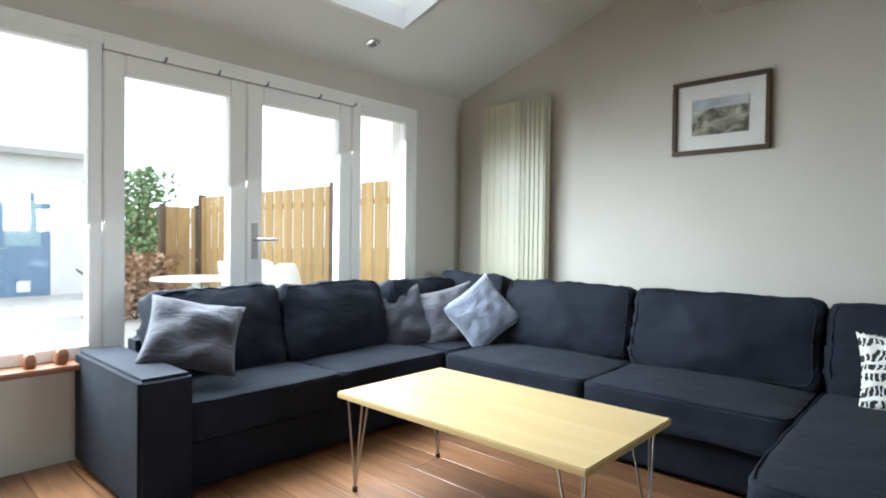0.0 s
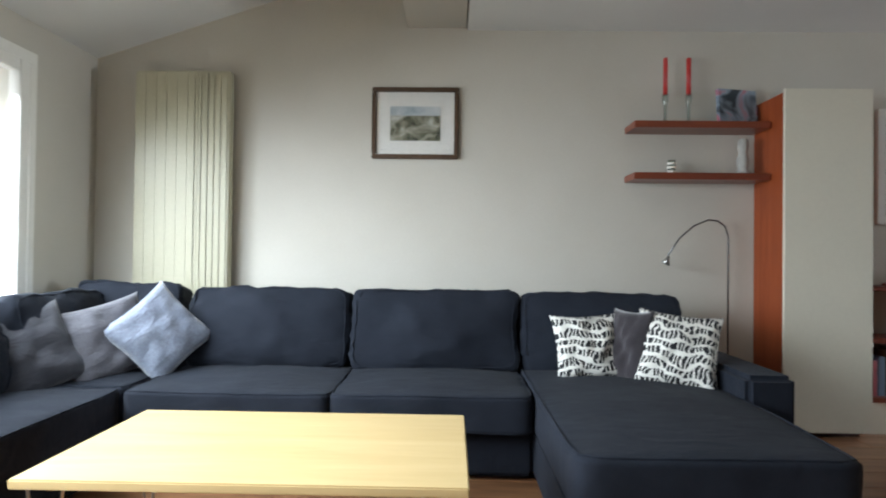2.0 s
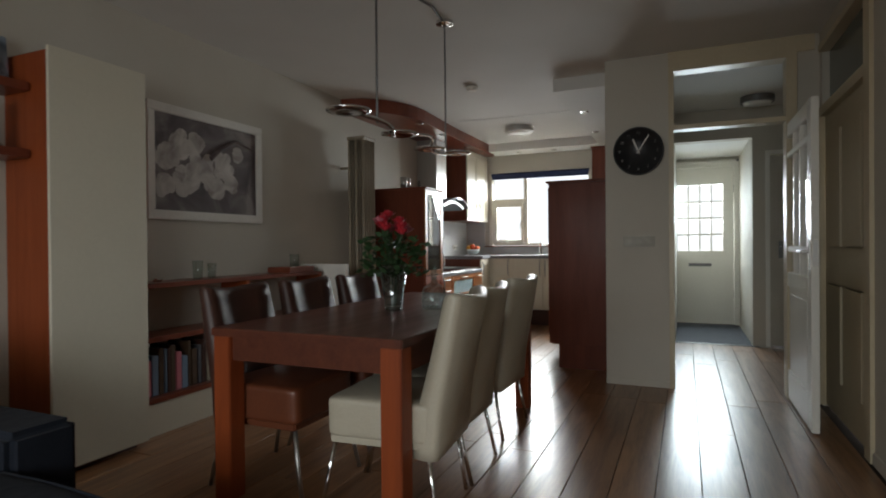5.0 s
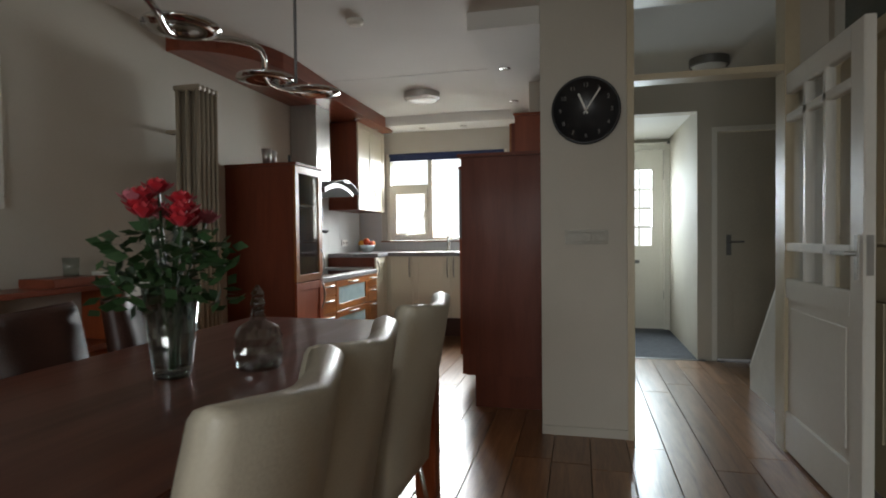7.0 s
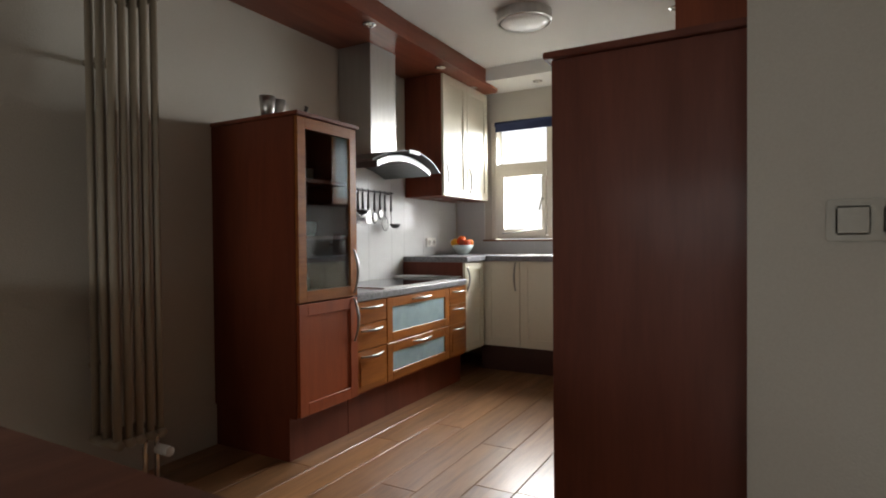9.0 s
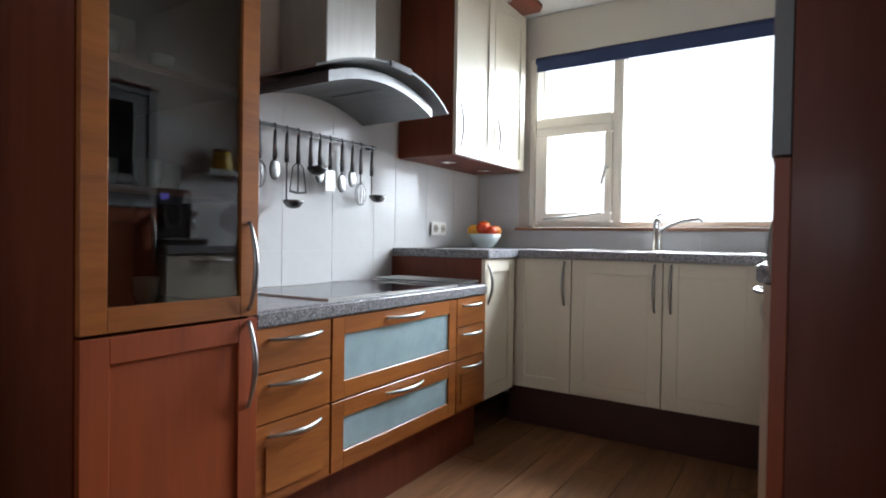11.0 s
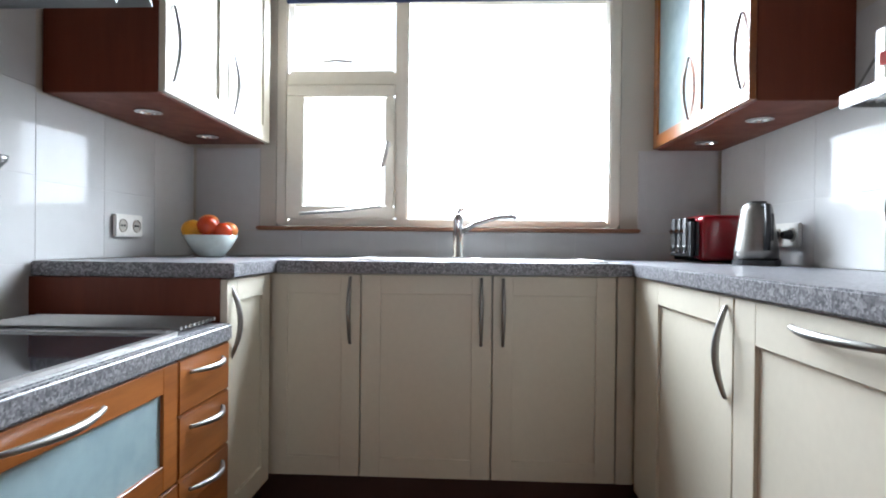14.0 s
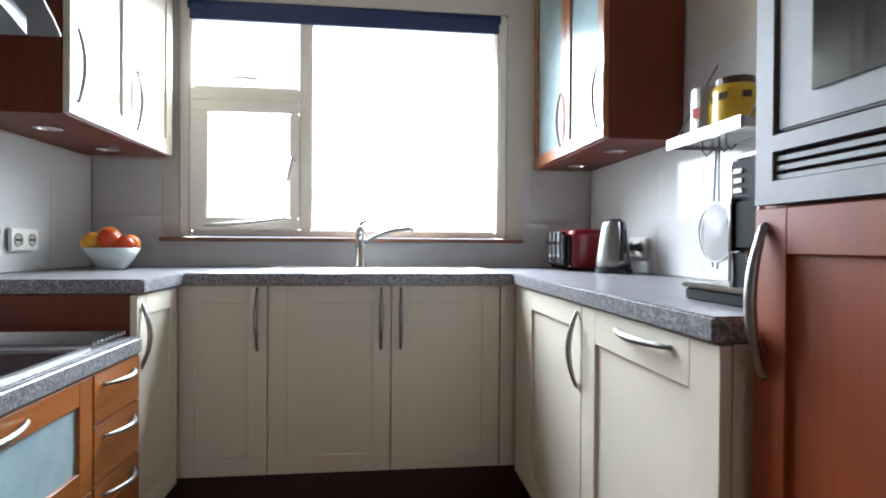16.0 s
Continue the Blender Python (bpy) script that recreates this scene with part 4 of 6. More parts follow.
part("twig", tube([(0.0, -0.019, 0.44), (0.10, -0.019, 0.52), (0.25, -0.019, 0.60), (0.44, -0.019, 0.56)], 0.012, 5, radii=[0.02, 0.014, 0.012, 0.008]), "dusk", fp, "dark twig")

for z, in ((1.852,), (1.532,)):
    s = thing("wall_shelf", (1.51, NORTH, z), "red cherry floating wall shelf", "shelf", "cherry wall shelves")
    part("board", box(-0.447, 0.385, -0.21, -0.001, 0, 0.042, 0.003), "cherry_x", s)
for x in (1.288, 1.435):
    c = thing("candlestick", (x, 4.25, 1.894), "glass candlestick with a red candle on the shelf", "candle", "red candles on the shelf")
    part("stick", lathe([(0.028, 0), (0.028, 0.008), (0.010, 0.02), (0.011, 0.12), (0.020, 0.15), (0.021, 0.19), (0.017, 0.19)], 14), "vase_glass", c, smooth=True)
    part("candle", lathe([(0.015, 0.19), (0.015, 0.42), (0.005, 0.428)], 10), "red", c, smooth=True)
ph = thing("photo_block", (1.745, 4.25, 1.894), "photo print block standing on the shelf", "photo")
part("block", box(-0.14, 0.13, -0.02, 0.01, 0, 0.225, 0.002), "snapshot", ph, at=pose(0, 0, 0, -5, 0, 12))
gj = thing("tea_light_glass", (1.322, 4.23, 1.574), "small glass with pale bands on the shelf", "glass")
part("glass", lathe([(0.022, 0), (0.024, 0.09), (0.022, 0.09), (0.020, 0.005)], 14), "vase_glass", gj, smooth=True)
for z in (0.01, 0.035, 0.06):
    part("gold_band", lathe([(0.0255, z), (0.0257, z + 0.014)], 14), "cream_frame", gj)
# opaque pale shape in place of a lantern-like glass piece
fg = thing("figurine", (1.77, 4.23, 1.574), "pale figurine shape standing in for a glass lantern on the shelf", "ornament")
part("body", lathe([(0.05, 0), (0.05, 0.015), (0.03, 0.03), (0.038, 0.09), (0.025, 0.14), (0.034, 0.18), (0.028, 0.22), (0.002, 0.235)], 12), "paving", fg, smooth=True)

wc = thing("tall_cabinet", (2.18, NORTH, 0.05), "tall narrow cabinet with cream door and cherry sides", "cabinet")
part("body", box(-0.278, 0.218, -0.335, -0.001, 0, 1.99, 0.002), "cherry", wc)
part("door", box(-0.287, 0.226, -0.357, -0.337, -0.015, 2.003, 0.002), "cream_door", wc, "cream door front")
part("foot_panel", box(-0.19, 0.19, -0.30, -0.02, -0.05, -0.012), "plinth", wc)

lamp = thing("reading_lamp", (1.70, 4.27, 0), "thin steel arc reading lamp behind the sofa", "floor lamp")
part("base", lathe([(0.11, 0), (0.11, 0.015), (0.02, 0.025)], 20), "steel", lamp, smooth=False)
part("pole", tube([(0, 0, 0.02), (0, 0, 1.18), (-0.02, 0, 1.25), (-0.07, -0.01, 1.285), (-0.14, -0.03, 1.29), (-0.24, -0.05, 1.25), (-0.34, -0.08, 1.17), (-0.42, -0.1, 1.06)], 0.0055, 8), "dull_metal", lamp, smooth=True)
part("shade", lathe([(0.008, 0.05), (0.012, 0.03), (0.028, 0.0), (0.024, 0.0)], 14), "steel", lamp, smooth=True, at=pose(-0.435, -0.1, 1.01, 0, 25, 0))

bk = thing("low_bookcase", (3.39, NORTH, 0), "low open cherry bookcase with books", "bookcase")
for z, t in ((0.862, 0.028), (0.547, 0.03), (0.19, 0.03)):
    part("shelf_board", box(-0.99, 0.78, -0.25, -0.002, z, z + t, 0.002), "cherry_x", bk)
for x in (-0.99, -0.1, 0.75):
    part("upright", box(x, x + 0.03, -0.245, -0.003, 0.0, 0.862), "cherry", bk)
part("base_panel", box(-0.96, 0.75, -0.24, -0.22, 0.0, 0.19), "cream_door", bk, "pale base panel")
rng = random.Random(3)
x = 2.46
while x < 3.25:
    w, h = rng.uniform(0.018, 0.05), rng.uniform(0.19, 0.29)
    col = rng.choice(("navy", "black", "blue_door", "pillow_taupe", "brown_leather", "switch_plate", "frame_brown", "petal_pink"))
    b = thing("book", (x + w / 2, 4.24, 0.22), "book standing on the low bookcase shelf", "book", "books on the shelf")
    part("cover", box(-w / 2 + 0.001, w / 2 - 0.001, -0.09, 0.09, 0, h, 0.003), col, b)
    x += w + rng.choice((0, 0, 0.004))
for x, z, lab, m, pr in ((2.67, 0.89, "small steel tea light holder", "chrome", [(0.025, 0), (0.03, 0.02), (0.02, 0.02)]), (2.98, 0.89, "clear glass on the bookcase", "vase_glass", [(0.03, 0), (0.035, 0.12), (0.032, 0.12)]), (3.10, 0.89, "clear glass on the bookcase", "vase_glass", [(0.025, 0), (0.03, 0.10), (0.028, 0.10)]), (3.98, 0.935, "clear tumbler on the box", "vase_glass", [(0.035, 0), (0.04, 0.10), (0.037, 0.10)])):
    o = thing("tumbler", (x, 4.24, z), lab, "glass")
    part("glass_body", lathe(pr, 16), m, o, smooth=True)
wb = thing("wooden_box", (3.93, 4.23, 0.89), "red-brown wooden box on the bookcase", "box")
part("box_body", box(-0.16, 0.16, -0.11, 0.11, 0, 0.045, 0.004), "cherry_x", wb)
wh = thing("low_partition", (4.235, NORTH, 0), "low white painted end panel beside the bookcase", "panel")
part("panel", box(-0.02, 0.025, -0.455, -0.001, 0.02, 0.93, 0.004), "white", wh)
part("top_edge", box(-0.024, 0.029, -0.46, -0.001, 0.931, 0.945, 0.003), "white", wh)
part("foot", box(-0.015, 0.02, -0.44, -0.01, 0, 0.0195), "white", wh)

# ---- dining ----
dt = thing("dining_table", (3.09, 2.70, 0), "long red-brown wooden dining table", "table")
part("tabletop", box(-1.045, 0.88, -0.47, 0.465, 0.715, 0.75, 0.004), "table_wood", dt)
for sx in (-1, 1):
    for sy in (-1, 1):
        part("leg", box(-1.035 if sx < 0 else 0.87, -0.945 if sx < 0 else 0.78, sy * 0.46, sy * 0.37, 0, 0.7145, 0.004), "cherry", dt)
for b in ((-0.94, 0.775, -0.445, -0.425, 0.61, 0.7145), (-0.94, 0.775, 0.425, 0.445, 0.61, 0.7145), (-1.015, -0.995, -0.37, 0.37, 0.61, 0.7145), (0.83, 0.85, -0.37, 0.37, 0.61, 0.7145)):
    part("apron", box(*b), "table_wood", dt)


def dining_chair(label, seat_mat, back_mat, leg_mat, group):
    """A chair that faces +y, with its middle at the origin."""
    r = thing("dining_chair", (0, 0, 0), label, "chair", group)
    part("seat", cushion(0.45, 0.46, 0.16, 14, 0.012, 0.002, 1), seat_mat, r, smooth=True, at=pose(0, 0.02, 0.405))
    bm = bmesh.new()
    rows = []
    for i in range(15):
        u = min(1.0, i / 12)
        s = (1.0, 0.8, 0.35)[max(0, i - 12)]
        z = 0.27 + u * 0.605 + (0, 0.012, 0.018)[max(0, i - 12)]
        y = -0.20 - 0.02 * math.sin(u * 3.1) - 0.15 * max(0, u - 0.25) ** 1.4
        w = (0.225 - 0.012 * u) * (1 - 0.05 * (1 - s))
        t = 0.085 - 0.030 * u
        rows.append([bm.verts.new((x * w, y + 0.3 * t + (dy - 0.3) * t * s - 0.055 * (1 - x * x) * u, z + 0.022 * x * x * u ** 4)) for x, dy in ((-1, 0.3), (-0.93, 1), (-0.5, 1), (0, 1), (0.5, 1), (0.93, 1), (1, 0.3), (1, -0.1), (0.93, -0.35), (0, -0.35), (-0.93, -0.35), (-1, -0.1))])
    for a, b in zip(rows, rows[1:]):
        for k in range(12):
            bm.faces.new((a[k], a[(k + 1) % 12], b[(k + 1) % 12], b[k]))
    bm.faces.new(rows[0][::-1]), bm.faces.new(rows[-1])
    bk = part("backrest", bm, back_mat, r, smooth=True)
    part("seam", tube([(0.20, -0.225, 0.30), (0.20, -0.24, 0.5), (0.195, -0.275, 0.7), (0.19, -0.32, 0.87)], 0.004, 6), "paper" if back_mat == "leather" else back_mat, bk, "pale piped seam")
    part("skirt", box(-0.215, 0.215, -0.2, 0.235, 0.30, 0.335, 0.006), seat_mat, r)
    for sx, sy in ((-1, 1), (1, 1), (-1, -1), (1, -1)):
        x, y = sx * 0.195, 0.02 + sy * 0.2
        part("leg", tube([(x, y, 0.31), (x + sx * 0.02, y + sy * 0.03, 0.14), (x + sx * 0.03, y + sy * 0.06, 0.0)], 0.010, 8), leg_mat, r, smooth=True)
    return r


ch = dining_chair("cream leather dining chair with steel legs at the table", "leather", "leather", "chrome", "cream chairs at the table")
ch.matrix_basis = pose(2.36, 2.39, 0, 0, 0, 5)
for x, y, turn in ((2.78, 2.425, 1), (3.45, 2.445, -2)):
    copy_thing(ch, pose(x, y, 0, 0, 0, turn))
dch = dining_chair("dark brown leather dining chair with steel legs at the table", "tan_leather", "brown_leather", "steel", "brown chairs at the table")
dch.matrix_basis = pose(2.38, 3.05, 0, 0, 0, 180)
for x in (2.94, 3.50):
    copy_thing(dch, pose(x, 3.05, 0, 0, 0, 180))

vase = thing("flower_vase", (2.88, 2.715, 0.75), "clear glass vase with red and pink roses on the table", "vase")
part("glass", lathe([(0.045, 0), (0.05, 0.02), (0.075, 0.25), (0.071, 0.25), (0.046, 0.03)], 24), "vase_glass", vase, smooth=True)
part("base", lathe([(0.044, 0.0005), (0.046, 0.012), (0.002, 0.014)], 20), "vase_glass", vase, "thick glass base", smooth=True)
rng = random.Random(11)
heads = []
for k in range(15):
    a, rr = rng.uniform(0, 6.28), rng.uniform(0.02, 0.155)
    heads.append((rr * math.cos(a), rr * math.sin(a), 0.36 + 0.15 * (1 - rr / 0.22) + rng.uniform(-0.03, 0.04)))
for hx, hy, hz in heads:
    part("stem", tube([(hx * 0.1, hy * 0.1, 0.02), (hx * 0.3, hy * 0.3, 0.24), (hx, hy, hz)], 0.004, 5), "leaf", vase)
bm = bmesh.new()
for k in range(330):
    a, rr = rng.uniform(0, 6.28), 0.185 * rng.random() ** 0.6
    c = Vector((rr * math.cos(a), rr * math.sin(a), rng.uniform(0.19, 0.46 - rr * 0.5)))
    d = Vector((math.cos(a) + rng.gauss(0, 0.5), math.sin(a) + rng.gauss(0, 0.5), rng.gauss(0.1, 0.5))).normalized() * rng.uniform(0.03, 0.055)
    s = d.cross(Vector((rng.gauss(0, 1), rng.gauss(0, 1), 1))).normalized() * 0.016
    q = [bm.verts.new(p) for p in (c - d * 0.5, c + s, c + d * 0.6, c - s)]
    bm.faces.new(q)
part("leaves", bm, "leaf", vase, "dense dark green rose leaves")
for k, (hx, hy, hz) in enumerate(heads):
    bm = bmesh.new()
    for ring in range(3):
        for i in range(5):
            a = 2 * math.pi * (i + ring * 0.5) / 5
            r0 = 0.010 + ring * 0.009
            v = []
            for pr, pt, pz in ((r0 * 0.3, 0, -0.012), (r0, 0.013, 0.006), (r0 * 1.25, 0, 0.024 - ring * 0.006), (r0, -0.013, 0.006)):
                v.append(bm.verts.new((pr * math.cos(a) - pt * math.sin(a), pr * math.sin(a) + pt * math.cos(a), pz)))
            bm.faces.new(v)
    part("rose_head", bm, "petal" if k % 4 else "petal_pink", vase, at=Matrix.Translation((hx, hy, hz)) @ Matrix.Scale(1.25, 4))
dec = thing("decanter", (3.02, 2.54, 0.75), "squat cut glass decanter with a stopper on the table", "decanter")
bm = lathe([(0.056, 0), (0.066, 0.012), (0.064, 0.03), (0.068, 0.05), (0.063, 0.07), (0.066, 0.092), (0.055, 0.12), (0.022, 0.14), (0.016, 0.165), (0.024, 0.17), (0.014, 0.17)], 24)
for i, v in enumerate(bm.verts):
    if 0.005 < v.co.z < 0.11:
        k = 1 + 0.045 * math.cos(12 * math.atan2(v.co.y, v.co.x) + 60 * v.co.z)
        v.co.x, v.co.y = v.co.x * k, v.co.y * k
part("bottle", bm, "vase_glass", dec)
part("stopper", lathe([(0.012, 0.165), (0.022, 0.185), (0.016, 0.205), (0.02, 0.215), (0.004, 0.24)], 10), "vase_glass", dec)

pl = thing("pendant_lamp", (3.02, 2.68, HIGH), "steel pendant lamp with four flat discs on a wavy arm", "lamp")
for x in (-0.36, 0.51):
    part("ceiling_canopy", lathe([(0.055, 0), (0.055, -0.02), (0.02, -0.03)], 20, at=(x, 0, 0)), "chrome", pl)
    part("rod", tube([(x, 0, -0.02), (x, 0, -0.82)], 0.006, 8), "dull_metal", pl)
part("ceiling_cable", tube([(0.51, 0, -0.012), (0.25, -0.03, -0.01), (0.0, 0.02, -0.01), (-0.36, 0, -0.012)], 0.008, 6), "dull_metal", pl)
pts = [(-0.68 + 1.30 * k / 24, 0.05 * math.sin(k * 0.7), -0.82 + 0.025 * math.sin(k * 0.52)) for k in range(25)]
part("arm", tube(pts, 0.010, 8), "chrome", pl, smooth=True)
for x, y in ((-0.68, -0.04), (-0.12, 0.0), (0.38, 0.05), (0.60, -0.03)):
    part("disc", lathe([(0.02, 0.02), (0.06, 0.014), (0.10, 0.004), (0.102, -0.004), (0.06, -0.012), (0.04, -0.004), (0.002, -0.004)], 24, at=(x, y, -0.83)), "chrome", pl, "polished disc with a lamp in its middle", smooth=True)

# ---- clock, switches, ceiling fittings ----
cl = thing("wall_clock", (4.783, 1.60, 1.806), "round black wall clock with pale figures", "clock")
cl.matrix_basis = pose(4.783, 1.60, 1.806, 0, -90, 0)
part("face", lathe([(0.175, 0.001), (0.175, 0.02), (0.17, 0.02)], 48), "clock", cl)
part("rim", lathe([(0.170, 0.001), (0.185, 0.005), (0.185, 0.032), (0.172, 0.034), (0.170, 0.021)], 48), "black", cl, smooth=True)
for k in range(12):
    a = math.pi / 6 * k
    cu = bpy.data.curves.new("numeral", "FONT")
    cu.body, cu.size, cu.align_x, cu.align_y, cu.extrude = str(k or 12), 0.031, "CENTER", "CENTER", 0.0005
    ob = new("numeral", cu)
    cu.materials.append(M["figure"])
    ob.parent = cl
    ob.matrix_basis = Matrix.Translation((math.cos(a) * 0.138, -math.sin(a) * 0.138, 0.0215)) @ pose(0, 0, 0, 0, 0, -90)
for ang, ln, w in ((-23, 0.10, 0.005), (33, 0.14, 0.004)):
    part("hand_bar", box(-0.02, ln, -w, w, 0.023, 0.025), "paper", cl, at=pose(0, 0, 0, 0, 0, -ang))
sw = thing("light_switches", (4.783, 1.60, 1.112), "triple ivory switch plate on the pier", "switch")
part("plate", box(-0.010, -0.0005, -0.115, 0.115, -0.04, 0.04, 0.003), "switch_plate", sw)
for y in (-0.073, 0.0, 0.073):
    part("rocker", box(-0.016, -0.0105, y - 0.027, y + 0.027, -0.027, 0.027, 0.003), "switch_plate", sw)
sd = thing("smoke_alarm", (5.0, 3.04, HIGH), "small white ceiling smoke alarm", "smoke alarm")
part("case", lathe([(0.055, -0.001), (0.055, -0.02), (0.04, -0.035), (0.001, -0.036)], 20), "white", sd)


def dome_lamp(x, y, z, r, rim, label):
    d = thing("ceiling_lamp", (x, y, z), label, "lamp")
    part("rim", lathe([(r, -0.001), (r, -0.06), (r - 0.012, -0.066), (r - 0.014, -0.055)], 32), rim, d, smooth=False)
    part("diffuser", lathe([(r - 0.014, -0.055), (r - 0.03, -0.075), (r * 0.5, -0.085), (0.001, -0.088)], 32), "opal", d, smooth=True)


dome_lamp(6.89, 3.13, HIGH, 0.175, "steel", "round ceiling lamp with steel rim and opal glass")
dome_lamp(6.5, 0.62, HIGH, 0.15, "dull_metal", "round hall ceiling lamp")
fixed("ceiling_soffit", many((5.08, FRONT, 1.87, 2.32, 2.42, HIGH + 0.01), (7.83, FRONT, 2.32, NORTH, 2.42, HIGH + 0.01)), "ceiling", "lowered white plaster soffit round the kitchen", "ceiling")


fixed("ceiling_joint", box(6.28, 6.29, 2.325, 3.80, HIGH - 0.003, HIGH + 0.0005), "grout", "thin joint cover across the kitchen ceiling", "trim")


def spot(x, y, z):
    s = thing("recessed_spot", (x, y, z), "small chrome recessed spot", "spot light", "recessed spots")
    part("ring", lathe([(0.042, -0.001), (0.042, -0.006), (0.03, -0.008), (0.028, -0.002)], 20), "chrome", s)
    part("lens", lathe([(0.028, -0.002), (0.001, -0.004)], 16), "opal", s)


for p in ((5.93, 2.19, 2.42), (7.0, 2.24, 2.42), (8.03, 2.95, 2.42), (8.03, 3.45, 2.42), (5.63, 3.88, 2.40), (6.26, 3.89, 2.40), (7.22, 3.94, 2.40), (7.86, 3.98, 2.40), (7.56, 4.16, 1.430), (7.97, 4.16, 1.430), (7.62, 2.2, 1.4176), (8.02, 2.2, 1.4176)):
    spot(*p)
# recessed spot, tilted to lie flush with the sloping ceiling
sp = thing("ceiling_speaker", (-2.12, 3.08, sloped(-2.12)), "round chrome spot in the sloping ceiling", "spot light")
sp.matrix_basis = pose(-2.12, 3.08, sloped(-2.12) - 0.001, 0, -18.3, 0)
part("ring", lathe([(0.05, -0.001), (0.05, -0.01), (0.03, -0.012), (0.028, -0.004)], 20), "chrome", sp)
part("lens", lathe([(0.028, -0.004), (0.001, -0.006)], 16), "dull_metal", sp)

# ---- kitchen ----
def bow_handle(parent, a, b, out, r=0.006):
    """A bowed bar handle from a to b that stands out by the vector out."""
    a, b, out = Vector(a), Vector(b), Vector(out)
    pts = [a.lerp(b, k / 10) + out * math.sin(math.pi * (0.04 + 0.92 * k / 10)) for k in range(11)]
    pts = [a] + pts + [b]
    return part("handle", tube(pts, r, 8, radii=[r] + [r * (0.8 + 0.5 * math.sin(math.pi * k / 10)) for k in range(11)] + [r]), "satin", parent, "bowed steel handle", smooth=True)


def shaker(parent, u0, u1, z0, z1, face, axis, sign, mat, glass_mat=None, rail=0.065, name="door", t=0.02):
    """A framed door in a plane of constant axis ('x' or 'y') at face; sign: the way it looks."""
    def b(a0, a1, d0, d1, c0, c1):
        lo, hi = sorted((face + sign * d0, face + sign * d1))
        return (lo, hi, a0, a1, c0, c1) if axis == "x" else (a0, a1, lo, hi, c0, c1)
    g = 0.0015
    u0, u1, z0, z1 = u0 + g, u1 - g, z0 + g, z1 - g
    d = part(name, box(*b(u0 + rail, u1 - rail, t * 0.25, t * 0.6, z0 + rail, z1 - rail)), glass_mat or mat, parent)
    for nm, q in (("stile", (u0, u0 + rail, 0, t, z0, z1)), ("stile", (u1 - rail, u1, 0, t, z0, z1)), ("rail", (u0 + rail, u1 - rail, 0, t, z0, z0 + rail)), ("rail", (u0 + rail, u1 - rail, 0, t, z1 - rail, z1))):
        part(nm, box(*b(*q), bevel=0.0012, seg=1), mat, d)
    return d


# tall glazed cabinet
gc = thing("display_cabinet", (0, 0, 0), "tall mahogany kitchen cabinet with a glazed upper door", "cabinet")
part("side_panel", box(5.475, 5.495, 3.765, NORTH - 0.002, 0.22, 1.685), "mahogany", gc)
part("side_panel", box(5.91, 5.93, 3.765, NORTH - 0.002, 0.22, 1.685), "mahogany", gc)
part("back_panel", box(5.495, 5.91, NORTH - 0.02, NORTH - 0.003, 0.22, 1.685), "mahogany", gc)
part("top_board", box(5.465, 5.94, 3.73, NORTH - 0.002, 1.686, 1.706, 0.003), "mahogany", gc)
part("floor_board", box(5.495, 5.91, 3.765, NORTH - 0.021, 0.22, 0.24), "mahogany", gc)
part("plinth", box(5.485, 5.93, 3.825, NORTH - 0.002, 0.0, 0.219), "mahogany", gc)
for z in (0.79, 1.09, 1.38):
    part("shelf_board", box(5.496, 5.909, 3.80, NORTH - 0.021, z, z + 0.018), "mahogany", gc)
d = shaker(gc, 5.477, 5.928, 0.225, 0.775, 3.764, "y", -1, "cherry", None, 0.06)
bow_handle(d, (5.895, 3.742, 0.54), (5.895, 3.742, 0.765), (0, -0.03, 0))
d = shaker(gc, 5.477, 5.928, 0.78, 1.684, 3.764, "y", -1, "honey", "smoke_glass", 0.055)
bow_handle(d, (5.895, 3.742, 0.80), (5.895, 3.742, 1.03), (0, -0.03, 0))
for i, (x, z) in enumerate(((5.55, 1.108), (5.63, 1.108), (5.71, 1.108), (5.80, 1.108), (5.57, 0.808), (5.74, 0.808), (5.6, 1.398), (5.78, 1.398))):
    c = thing("cup", (x, 3.90 + 0.06 * (i % 2), z), "white porcelain cup in the display cabinet", "cup", "cups in the cabinet")
    part("bowl", lathe([(0.02, 0), (0.032, 0.03), (0.034, 0.075), (0.031, 0.075), (0.02, 0.01)], 14), "porcelain", c, smooth=True)
for x, hgt in ((5.575, 0.125), (5.65, 0.12)):
    c = thing("steel_beaker", (x, 4.04, 1.706), "steel beaker on top of the tall cabinet", "beaker", "beakers on the cabinet")
    part("cup_body", lathe([(0.030, 0), (0.042, hgt), (0.040, hgt), (0.028, 0.005)], 18), "steel", c, smooth=True)
bd = thing("bird_figure", (5.80, 3.95, 1.706), "small dark bird figure on the tall cabinet", "ornament")
part("bird_body", cushion(0.09, 0.035, 0.04, 2.4, 0.0, 0.002, 4), "black", bd, smooth=True, at=pose(0, 0, 0.03, 0, 20, 0))
part("neck", tube([(-0.03, 0, 0.035), (-0.04, 0, 0.07), (-0.03, 0, 0.095), (-0.045, 0, 0.10)], 0.01, 8, radii=[0.014, 0.009, 0.010, 0.003]), "black", bd, smooth=True)
part("tail", tube([(0.035, 0, 0.02), (0.085, 0, 0.012)], 0.008, 6, radii=[0.012, 0.003]), "black", bd)

